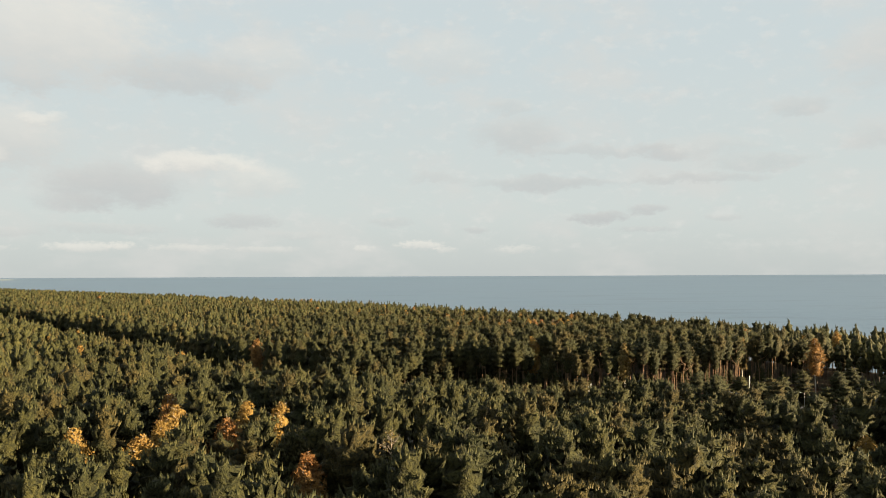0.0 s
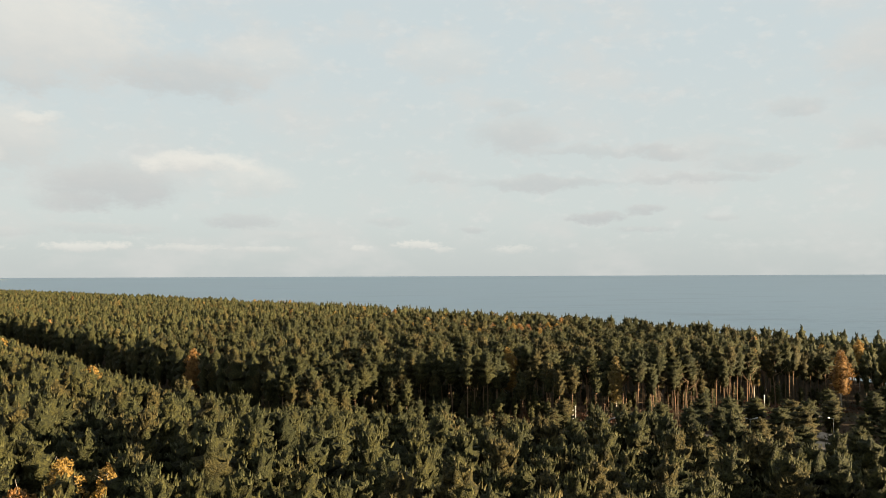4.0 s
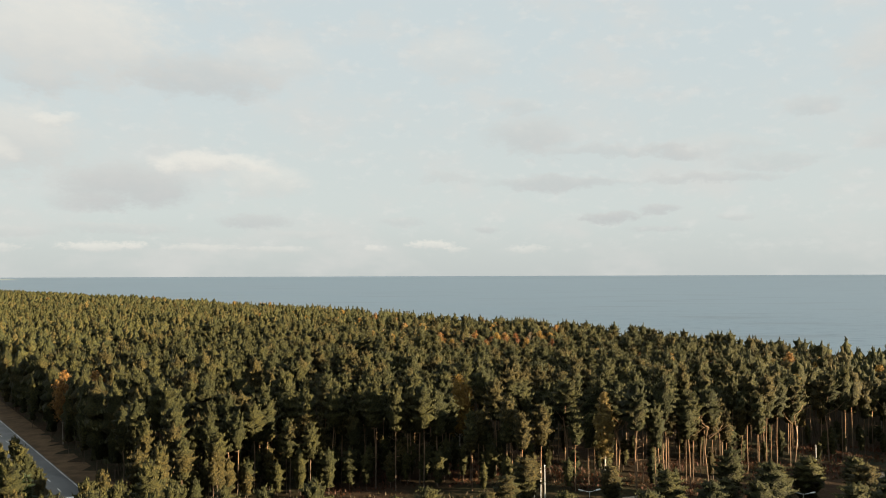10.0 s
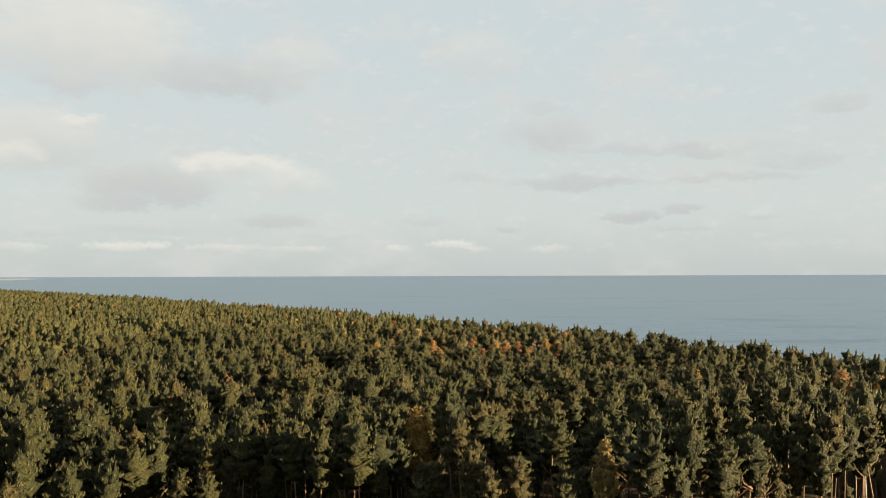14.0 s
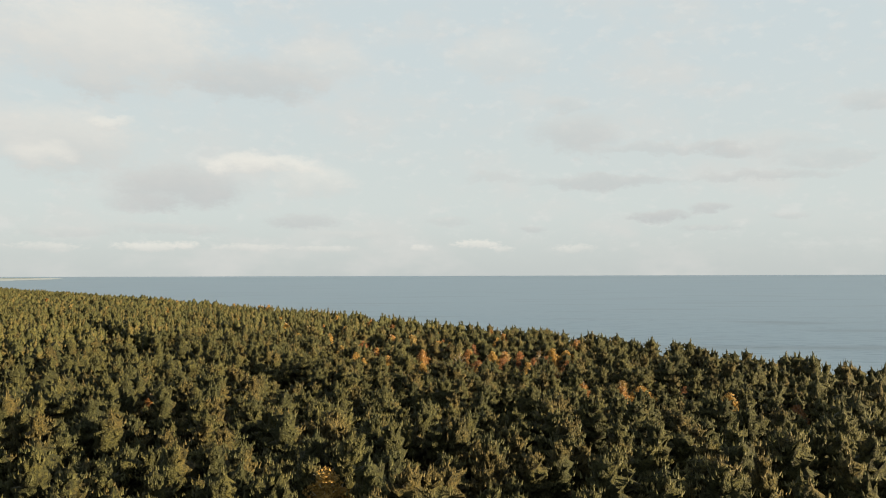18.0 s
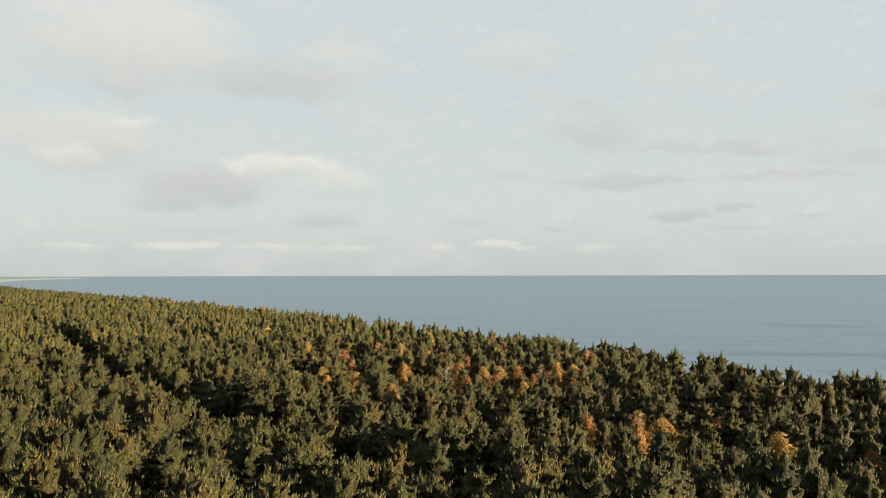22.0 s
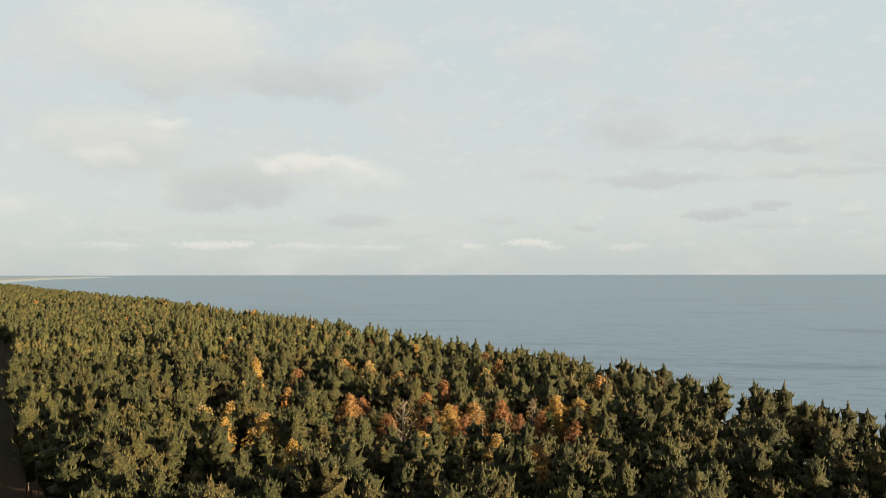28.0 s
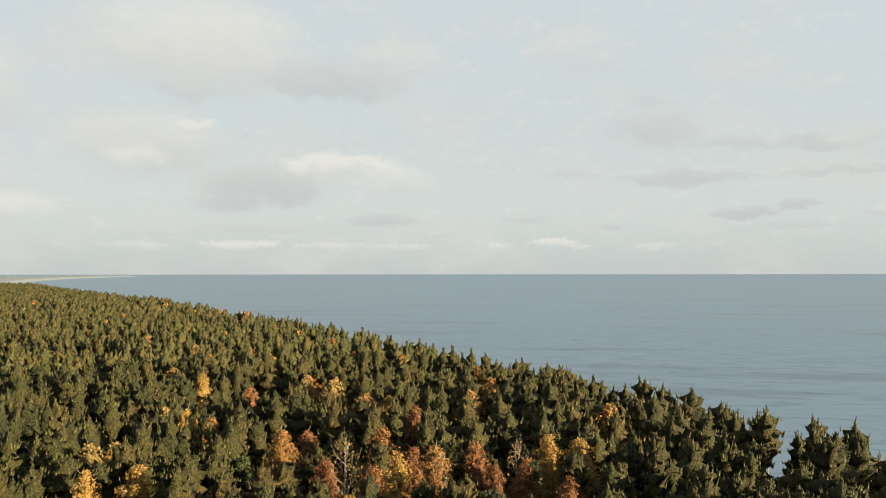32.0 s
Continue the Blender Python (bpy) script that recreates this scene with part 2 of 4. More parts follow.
def asphalt_material():
    m, g = material("asphalt")
    pos = g.put("ShaderNodeNewGeometry").outputs["Position"]
    n1, n2 = g.noise(pos, 0.18, 4.0, 0.6), g.noise(pos, 18.0, 3.0, 0.7)
    colour = g.mix(g.ramp(n1, 0.35, 0.65), (0.055, 0.060, 0.066), (0.090, 0.094, 0.098))
    colour = g.mix(g.math("MULTIPLY", g.ramp(n2, 0.45, 0.8), 0.4), colour, (0.13, 0.13, 0.13))
    finish(g, colour, g.ramp(n1, 0.3, 0.7, 0.35, 0.55), 0.5, n2, 0.15, 0.01)
    return m


def sea_material():
    m, g = material("sea_water")
    pos = g.put("ShaderNodeNewGeometry").outputs["Position"]
    along = g.put("ShaderNodeMapping", pos, (0, 0, 0), (0, 0, radians(52)), (0.30, 1.0, 1.0)).outputs[0]
    across = g.put("ShaderNodeMapping", pos, (0, 0, 0), (0, 0, radians(8)), (0.20, 1.0, 1.0)).outputs[0]
    swell = g.noise(along, 0.10, 4.0, 0.6)
    chop = g.noise(along, 0.45, 5.0, 0.65)
    slick = g.noise(across, 0.0035, 3.0, 0.6)
    streak = g.noise(across, 0.020, 3.0, 0.5)
    height = g.math("ADD", g.math("MULTIPLY", swell, 1.0), g.math("MULTIPLY", chop, 0.45))
    away = g.put("ShaderNodeVectorMath", pos, (35.0, 150.0, 0.0), operation="DISTANCE").outputs["Value"]
    colour = g.mix(g.ramp(slick, 0.35, 0.65), (0.072, 0.124, 0.186), (0.076, 0.128, 0.190))
    colour = g.mix(g.math("MULTIPLY", g.ramp(streak, 0.55, 0.68), g.ramp(away, 500, 3000, 0.7, 0.35)), colour, (0.042, 0.074, 0.110))
    # ripples without relief: their darker faces painted as colour and weaker gloss
    ripple_shade = g.noise(along, 0.16, 3.0, 0.65)
    near = g.ramp(away, 300, 1500, 1.0, 0.12)
    colour = g.mix(g.math("MULTIPLY", g.math("MULTIPLY", g.ramp(ripple_shade, 0.48, 0.66), 0.42), near), colour, (0.035, 0.062, 0.09))
    finish(g, colour, 0.43, g.math("SUBTRACT", 0.44, g.math("MULTIPLY", g.math("MULTIPLY", g.ramp(ripple_shade, 0.48, 0.64), 0.26), near)), height, g.ramp(away, 200, 900, 0.40, 0.0), 0.8)
    return m


def plain(name, colour, rough=0.5, spec=0.4, metal=0.0, dirt=0.25):
    m, g = material(name)
    pos = g.put("ShaderNodeNewGeometry").outputs["Position"]
    n = g.noise(pos, 3.0, 4.0, 0.65)
    mixed = g.mix(g.math("MULTIPLY", g.ramp(n, 0.45, 0.75), dirt), colour, tuple(c * 0.45 for c in colour))
    finish(g, mixed, rough, spec, n, 0.05, 0.01, metal=metal)
    return m


FLOOR_MAT = ground_material()
SAND = sand_material("pale_sand", (0.22, 0.18, 0.145), (0.32, 0.27, 0.22))
VERGE_MAT = sand_material("sandy_verge", (0.075, 0.050, 0.030), (0.13, 0.085, 0.048))
ASPHALT = asphalt_material()
# distance haze is mixed into these two base colours
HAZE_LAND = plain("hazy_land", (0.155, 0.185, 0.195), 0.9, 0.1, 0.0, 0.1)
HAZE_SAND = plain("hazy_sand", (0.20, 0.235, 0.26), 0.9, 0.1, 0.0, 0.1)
SEA_MAT = sea_material()
MARKING = plain("road_paint", (0.75, 0.75, 0.73), 0.6, 0.3, 0.0, 0.3)
GALVANISED = plain("galvanised_steel", (0.62, 0.63, 0.63), 0.4, 0.5, 0.6, 0.2)
WHITE_PAINT = plain("white_vehicle_paint", (0.80, 0.80, 0.78), 0.3, 0.5, 0.0, 0.1)
DARK_GLASS = plain("tinted_glass", (0.02, 0.025, 0.03), 0.08, 0.6, 0.0, 0.0)
RUBBER = plain("rubber", (0.02, 0.02, 0.02), 0.8, 0.2, 0.0, 0.2)
LENS = plain("lamp_lens", (0.75, 0.76, 0.74), 0.2, 0.5, 0.0, 0.1)
RED_LENS = plain("red_lens", (0.35, 0.02, 0.015), 0.2, 0.5, 0.0, 0.0)

# ---- plan ----
HUB = np.array((35.0, 150.0))
SHORE = [(480, -900), (430, -300), (390, -100), (310, 110), (235, 225), (190, 292), (165, 335), (135, 378), (112, 412), (95, 440), (60, 490), (5, 568), (-95, 700), (-155, 768), (-310, 975),
         (-833, 1528), (-1300, 2060), (-1500, 2300), (-2100, 2500), (-5200, 2600)]
LAND = SHORE + [(-5200, -900)]
ROAD_A, ROAD_DIR = np.array((-77.0, 274.5)), np.array((-0.627, 0.779))
ROAD_N = np.array((-ROAD_DIR[1], ROAD_DIR[0]))
RIDE = [(52, 293), (34, 306), (18, 319), (8, 332), (-9, 353), (-25, 370), (-41, 389), (-62, 412), (-96, 459), (-106, 471), (-168, 560), (-224, 620), (-262, 690)]
CLEARING = [(-16, 213), (-8, 197), (8, 183), (29.3, 171), (43.8, 156.5), (65.6, 142.9), (97.4, 137.4), (125.6, 156.5), (136.5, 202), (136.5, 244.7), (131.1, 260.2), (103.8, 241), (84, 228), (72, 222.5), (62, 217.5), (52, 215), (42, 217), (33, 219.5), (22, 225), (8, 226.5), (-6, 225)]


def inside(px, py, ring):
    hit = np.zeros(np.shape(px), bool)
    for (ax, ay), (bx, by) in zip(ring, ring[1:] + ring[:1]):
        if ay != by:
            hit ^= ((ay > py) != (by > py)) & (px < (bx - ax) * (py - ay) / (by - ay) + ax)
    return hit


def edge_distance(px, py, line):
    best = np.full(np.shape(px), 1e9)
    for (ax, ay), (bx, by) in zip(line, line[1:]):
        dx, dy = bx - ax, by - ay
        u = np.clip(((px - ax) * dx + (py - ay) * dy) / (dx * dx + dy * dy), 0, 1)
        best = np.minimum(best, np.hypot(px - ax - u * dx, py - ay - u * dy))
    return best


def inland(px, py):
    """Metres from the shore, minus out at sea."""
    d = edge_distance(px, py, SHORE)
    return np.where(inside(px, py, LAND), d, -d)


def step(v, lo, hi):
    u = np.clip((v - lo) / (hi - lo), 0, 1)
    return u * u * (3 - 2 * u)


def far_rise(px, py):
    """The far ground and sea come up to the horizon inside the camera's reach."""
    d = np.minimum(np.hypot(px - HUB[0], py - HUB[1]), 4700)
    return 45.0 * (np.maximum(d - 1200, 0) / 3500) ** 2


def road_side(px, py):
    """Metres across the road line and along it."""
    return (px - ROAD_A[0]) * ROAD_N[0] + (py - ROAD_A[1]) * ROAD_N[1], (px - ROAD_A[0]) * ROAD_DIR[0] + (py - ROAD_A[1]) * ROAD_DIR[1]


def ground_z(px, py):
    px, py = np.asarray(px, float), np.asarray(py, float)
    s = inland(px, py)
    z = -10 + 10 * step(s, -45, 8)
    rolling = 0.55 * np.sin(px * 0.041 + 1.3) * np.cos(py * 0.037) + 0.35 * np.sin(px * 0.093 + py * 0.071)
    across, along = road_side(px, py)
    # a broad low dune carries the clearing and the woods round the start
    dune = np.maximum(step(-across, 12, 60), step(-py, -190, -140) * step(np.abs(across), 12, 40)) * step(-py, -335, -255) * step(s, 40, 115)
    calm = np.where(along > -150, step(np.abs(across), 8, 22), 1.0) * step(s, 0, 30)
    return z + 3.5 * dune + rolling * calm + far_rise(px, py)


def link(name, mesh, parent=None, label=""):
    ob = new(name, mesh)
    if parent is not None:
        ob.parent = parent
    if label:
        ob["label"] = label
    return ob


def quad_mesh(name, quads, mats, slots=None, smooth=False):
    """A mesh from an array of loose four-cornered faces, n x 4 x 3."""
    quads = np.ascontiguousarray(quads, dtype=np.float32)
    n = len(quads)
    me = bpy.data.meshes.new(name)
    me.vertices.add(4 * n)
    me.vertices.foreach_set("co", quads.ravel())
    me.loops.add(4 * n)
    me.loops.foreach_set("vertex_index", np.arange(4 * n, dtype=np.int32))
    me.polygons.add(n)
    me.polygons.foreach_set("loop_start", np.arange(0, 4 * n, 4, dtype=np.int32))
    for mat in mats:
        me.materials.append(mat)
    if slots is not None:
        me.polygons.foreach_set("material_index", np.asarray(slots, dtype=np.int32))
    me.update(calc_edges=True)
    return me


def split(quads):
    """Each four-cornered face as two triangles."""
    return np.concatenate([quads[:, (0, 1, 2)], quads[:, (0, 2, 3)]])


def weld(tris):
    """Loose triangles as shared corners and faces."""
    flat = np.round(np.asarray(tris, float).reshape(-1, 3), 4)
    if len(flat) == 0:
        return np.zeros((0, 3)), np.zeros((0, 3), int)
    corners, back = np.unique(flat, axis=0, return_inverse=True)
    return corners, back.reshape(-1, 3)


def face_mesh(name, corners, faces, mats, slots=None, smooth=True):
    """A mesh from corners and three-cornered faces."""
    n = len(faces)
    me = bpy.data.meshes.new(name)
    me.vertices.add(len(corners))
    me.vertices.foreach_set("co", np.ascontiguousarray(corners, dtype=np.float32).ravel())
    me.loops.add(3 * n)
    me.loops.foreach_set("vertex_index", np.ascontiguousarray(faces, dtype=np.int32).ravel())
    me.polygons.add(n)
    me.polygons.foreach_set("loop_start", np.arange(0, 3 * n, 3, dtype=np.int32))
    me.polygons.foreach_set("use_smooth", np.full(n, smooth, bool))
    for mat in mats:
        me.materials.append(mat)
    if slots is not None:
        me.polygons.foreach_set("material_index", np.asarray(slots, dtype=np.int32))
    me.update(calc_edges=True)
    return me


def tri_mesh(name, tris, mats):
    """A smooth mesh from triangles, n x 3 x 3, welded where they meet."""
    return face_mesh(name, *weld(tris), mats)


def sheet(name, gx, gy, z, mat):
    """A welded grid over the lines gx and gy with heights z."""
    nx, ny = len(gx), len(gy)
    px, py = np.meshgrid(gx, gy)
    co = np.stack([px, py, z(px, py)], -1).reshape(-1, 3).astype(np.float32)
    i = (np.arange(ny - 1)[:, None] * nx + np.arange(nx - 1)[None, :]).ravel()
    face = np.stack([i, i + 1, i + nx + 1, i + nx], -1).astype(np.int32)
    me = bpy.data.meshes.new(name)
    me.vertices.add(len(co))
    me.vertices.foreach_set("co", co.ravel())
    me.loops.add(face.size)
    me.loops.foreach_set("vertex_index", face.ravel())
    me.polygons.add(len(face))
    me.polygons.foreach_set("loop_start", np.arange(0, face.size, 4, dtype=np.int32))
    me.polygons.foreach_set("use_smooth", np.ones(len(face), bool))
    me.materials.append(mat)
    me.update(calc_edges=True)
    return me


# ---- ground, sea, road ----
def lines(inner0, inner1, stride, outer0, outer1):
    mid = np.arange(inner0, inner1 + 0.1, stride)
    grow = 22 * 1.16 ** np.arange(40)
    up, down = inner1 + np.cumsum(grow), inner0 - np.cumsum(grow)
    return np.concatenate([[outer0], down[down > outer0][::-1], mid, up[up < outer1], [outer1]])


ground = link("ground", sheet("ground", lines(-420, 260, 7, -4700, 4700), lines(-60, 900, 7, -4600, 4850), ground_z, FLOOR_MAT))
tagged(ground, "brown and mossy pine forest floor with needle litter", "ground", kind="structure")


def make_sea():
    radii = np.concatenate([[0.5], np.linspace(120, 1200, 10), np.linspace(1225, 4700, 140)])
    turns = np.linspace(0, 2 * math.pi, 161)
    rr, tt = np.meshgrid(radii, turns)
    px, py = HUB[0] + rr * np.cos(tt), HUB[1] + rr * np.sin(tt)
    co = np.stack([px, py, -6 + far_rise(px, py)], -1)
    quads = np.stack([co[:-1, :-1], co[:-1, 1:], co[1:, 1:], co[1:, :-1]], 2).reshape(-1, 4, 3)
    me = quad_mesh("sea", quads, [SEA_MAT])
    bm = bmesh.new()
    bm.from_mesh(me)
    bmesh.ops.remove_doubles(bm, verts=bm.verts, dist=0.01)
    for f in bm.faces:
        f.smooth = True
        if f.normal.z < 0:
            f.normal_flip()
    bm.to_mesh(me)
    bm.free()
    return me


tagged(link("water", make_sea()), "calm grey-blue sea with faint swell and slicks", "sea", kind="structure")


def ribbon(name, centre, offsets, lift, mat, label, category):
    """A strip along a centre line between two offsets to its left."""
    c = np.array(centre, float)
    d = np.gradient(c, axis=0)
    d /= np.linalg.norm(d, axis=1)[:, None]
    n = np.stack([-d[:, 1], d[:, 0]], -1)
    rows = [c + n * o for o in offsets]
    quads = []
    for a, b in zip(rows, rows[1:]):
        za, zb = ground_z(a[:, 0], a[:, 1]) + lift, ground_z(b[:, 0], b[:, 1]) + lift
        pa, pb = np.c_[a, za], np.c_[b, zb]
        quads.append(np.stack([pb[:-1], pa[:-1], pa[1:], pb[1:]], 1))
    return tagged(link(name, quad_mesh(name, np.concatenate(quads), [mat])), label, category, kind="structure")


road_line = [tuple(ROAD_A + ROAD_DIR * s) for s in np.arange(-105, 1500, 7.0)]
bend = [(18, 157), (30, 147), (46, 139), (66, 132), (90, 124), (118, 114), (150, 102)]
road_line = bend[::-1] + road_line
ribbon("verge", road_line, np.linspace(-9.5, 9.5, 9), 0.06, VERGE_MAT, "sandy brown road verge with dry grass", "verge")
ribbon("road", road_line, np.linspace(-3.6, 3.6, 5), 0.10, ASPHALT, "two-lane grey asphalt road through pine forest", "road")


def headland():
    """The far coast of the bay, its distance haze put into the colours, with its line of sand."""
    coast = np.array([(-1560, 2330), (-1760, 2590), (-1930, 2800), (-2070, 3120), (-2170, 3480), (-2120, 3900)], float)
    back = coast + np.array([(-900, 40), (-1000, 60), (-1200, 80), (-1300, 100), (-1300, 140), (-1100, 160)], float)
    rise = far_rise(coast[:, 0], coast[:, 1])
    rise_b = far_rise(back[:, 0], back[:, 1])
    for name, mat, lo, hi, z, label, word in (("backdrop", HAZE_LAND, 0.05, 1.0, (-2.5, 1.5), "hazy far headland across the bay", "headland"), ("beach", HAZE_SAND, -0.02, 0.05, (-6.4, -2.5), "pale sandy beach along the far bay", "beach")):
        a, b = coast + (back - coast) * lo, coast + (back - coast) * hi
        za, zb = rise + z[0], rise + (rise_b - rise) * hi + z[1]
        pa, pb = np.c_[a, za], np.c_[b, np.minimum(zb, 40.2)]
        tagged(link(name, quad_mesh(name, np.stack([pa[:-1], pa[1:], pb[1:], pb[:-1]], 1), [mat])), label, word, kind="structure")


headland()


def box_quads(x0, x1, y0, y1, z0, z1):
    p = [(x, y, z) for z in (z0, z1) for x, y in ((x0, y0), (x1, y0), (x1, y1), (x0, y1))]
    return [[p[i] for i in f] for f in ((3, 2, 1, 0), (4, 5, 6, 7), (0, 1, 5, 4), (1, 2, 6, 5), (2, 3, 7, 6), (3, 0, 4, 7))]


def road_markings():
    dash_mesh = quad_mesh("dash", np.array(box_quads(-1.5, 1.5, -0.07, 0.07, 0, 0.012)), [MARKING])
    road = bpy.data.objects["road"]
    turn = math.atan2(ROAD_DIR[1], ROAD_DIR[0])
    for i in range(46):
        c = ROAD_A + ROAD_DIR * (-96 + i * 9.0)
        dash = link("road_dash", dash_mesh, road)
        dash.matrix_basis = Matrix.Translation((c[0], c[1], float(ground_z(*c)) + 0.106)) @ Matrix.Rotation(turn, 4, "Z")
    for side in (-3.3, 3.3):
        line = np.array([ROAD_A + ROAD_DIR * s + ROAD_N * side for s in np.arange(-105, 330, 7.0)])
        z = ground_z(line[:, 0], line[:, 1]) + 0.108
        a, b = np.c_[line - ROAD_N * 0.06, z], np.c_[line + ROAD_N * 0.06, z]
        link("edge_line", quad_mesh("edge_line", np.stack([b[:-1], a[:-1], a[1:], b[1:]], 1), [MARKING]), road)


road_markings()


def sand_patch(cx, cy, rx, ry, turn, seed):
    """A low ragged lens of bare sand."""
    rng = np.random.RandomState(seed)
    n = 22
    ang = np.linspace(0, 2 * math.pi, n + 1)[:-1]
    wob = 1 + 0.22 * np.sin(ang * 2 + rng.rand() * 6) + 0.14 * np.sin(ang * 5 + rng.rand() * 6)
    rings = []
    for k, up in ((1.0, 0.02), (0.7, 0.12), (0.3, 0.20), (0.02, 0.22)):
        x, y = rx * k * wob * np.cos(ang), ry * k * wob * np.sin(ang)
        px, py = cx + x * math.cos(turn) - y * math.sin(turn), cy + x * math.sin(turn) + y * math.cos(turn)
        rings.append(np.c_[px, py, ground_z(px, py) + up])
    quads = []
    for a, b in zip(rings, rings[1:]):
        quads.append(np.stack([a, np.roll(a, -1, 0), np.roll(b, -1, 0), b], 1))
    return tagged(link("sand_patch", quad_mesh("sand_patch", np.concatenate(quads), [SAND])), "bare pale sand patch in the forest clearing", "sand", kind="structure")


for i, (cx, cy, rx, ry, turn) in enumerate(((31.1, 196.5, 5.5, 3.2, 0.1), (45.4, 201.1, 4.0, 2.6, 0.0), (42.9, 191.1, 4.5, 2.2, 0.2), (96.5, 210.2, 4.5, 4.5, 0.3), (93.8, 198.4, 4.0, 6.0, 0.5), (60.2, 216.5, 5.0, 1.6, 0.2),
                                            (-8.5, 201.1, 3.2, 3.0, 0.4), (67.5, 208.3, 4.0, 1.5, 0.0), (103.8, 229.3, 6.0, 1.3, 0.5), (11.1, 193.8, 4.0, 1.6, 0.3))):
    sand_patch(cx, cy, rx, ry, turn, i)

# ---- trees ----


def unit(v):
    return v / np.maximum(np.linalg.norm(v, axis=-1, keepdims=True), 1e-9)


def blades(rng, base, way, face, length, half, per, spread):
    """Pointed leaf faces: per blades from every base point, along its way, lying across the direction face."""
    base, way, face = np.repeat(base, per, 0), np.repeat(way, per, 0), np.repeat(face, per, 0)
    n = len(base)
    face = unit(face + rng.normal(0, spread, (n, 3)))
    way = unit(way + rng.normal(0, 0.40, (n, 3)))
    way = unit(way - face * (way * face).sum(1, keepdims=True) + face * 0.30)
    side = unit(np.cross(way, face))
    ln = length * rng.uniform(0.7, 1.3, (n, 1))
    hw = half * rng.uniform(0.75, 1.25, (n, 1))
    foot = base + rng.normal(0, length * 0.20, (n, 3))
    return np.stack([foot + side * hw, foot + way * ln, foot - side * hw], 1)


def shoots(rng, base, way, length, half):
    """Upright brushes of needles, one at every base point: slim three-sided spires."""
    n = len(base)
    way = unit(way + rng.normal(0, 0.20, (n, 3)))
    ln = length * rng.uniform(0.65, 1.35, (n, 1))
    hw = half * rng.uniform(0.75, 1.30, (n, 1))
    u = unit(np.cross(way, np.array((0.31, 0.17, 0.05)) + rng.normal(0, 0.5, (n, 3))))
    v = np.cross(way, u)
    turn = rng.uniform(0, 2.1, (n, 1))
    rim = [base + hw * (u * np.cos(turn + k * 2.0944) + v * np.sin(turn + k * 2.0944)) for k in range(3)]
    tip = base + way * ln
    return np.concatenate([np.stack([rim[k], rim[(k + 1) % 3], tip], 1) for k in range(3)])


def outward(p, axis_x, axis_y, centre, tall, wide):
    """The way out of a crown of that centre height, half height and half width."""
    p = np.asarray(p, float)
    flat = unit(np.c_[p[:, 0] - axis_x, p[:, 1] - axis_y, np.zeros(len(p))])
    return unit(flat * np.minimum(1.0, np.hypot(p[:, 0] - axis_x, p[:, 1] - axis_y) / (0.25 * wide))[:, None] + np.c_[np.zeros((len(p), 2)), 0.32 + 0.34 * (p[:, 2] - centre) / tall])


def tube(points, radii, sides):
    """A tapered tube through points."""
    p, r = np.array(points, float), np.array(radii, float)
    d = unit(np.gradient(p, axis=0))
    ref = np.where(np.abs(d[:, 2:3]) > 0.9, np.array([[1.0, 0, 0]]), np.array([[0, 0, 1.0]]))
    u = unit(np.cross(d, ref))
    v = np.cross(d, u)
    ang = np.linspace(0, 2 * math.pi, sides + 1)
    ring = p[:, None] + r[:, None, None] * (u[:, None] * np.cos(ang)[None, :, None] + v[:, None] * np.sin(ang)[None, :, None])
    return np.stack([ring[:-1, :-1], ring[:-1, 1:], ring[1:, 1:], ring[1:, :-1]], 2).reshape(-1, 4, 3)


def core(rng, z0, z1, lean, radius, sides, rings):
    """The dense inside of a crown as a ragged closed hull; radius gives the half width by height, 0 to 1."""
    us = np.linspace(0.0, 0.97, rings + 1)
    ang = np.linspace(0, 2 * math.pi, sides + 1)[:-1] + rng.uniform(0, 6.28)
    pts = []
    for k, u in enumerate(us):
        r = radius(u) * rng.uniform(0.70, 1.20, sides)
        a = ang + (k % 2) * math.pi / sides
        pts.append(np.c_[lean[0] * u + r * np.cos(a), lean[1] * u + r * np.sin(a), np.full(sides, z0 + (z1 - z0) * u) + rng.normal(0, 0.15, sides)])
    quads = [np.stack([a, np.roll(a, -1, 0), np.roll(b, -1, 0), b], 1) for a, b in zip(pts, pts[1:])]
    return split(np.concatenate(quads))


PINE_H = 16.5
# level of detail: whorls, boughs a whorl, brushes of needles, their length and half width, trunk sides
DETAIL = ((6, 6, 250, 0.43, 0.095, 6), (5, 6, 92, 0.52, 0.12, 4), (4, 4, 42, 0.80, 0.155, 3), (3, 3, 7, 1.05, 0.26, 3), (2, 3, 0, 1.0, 0.3, 0))


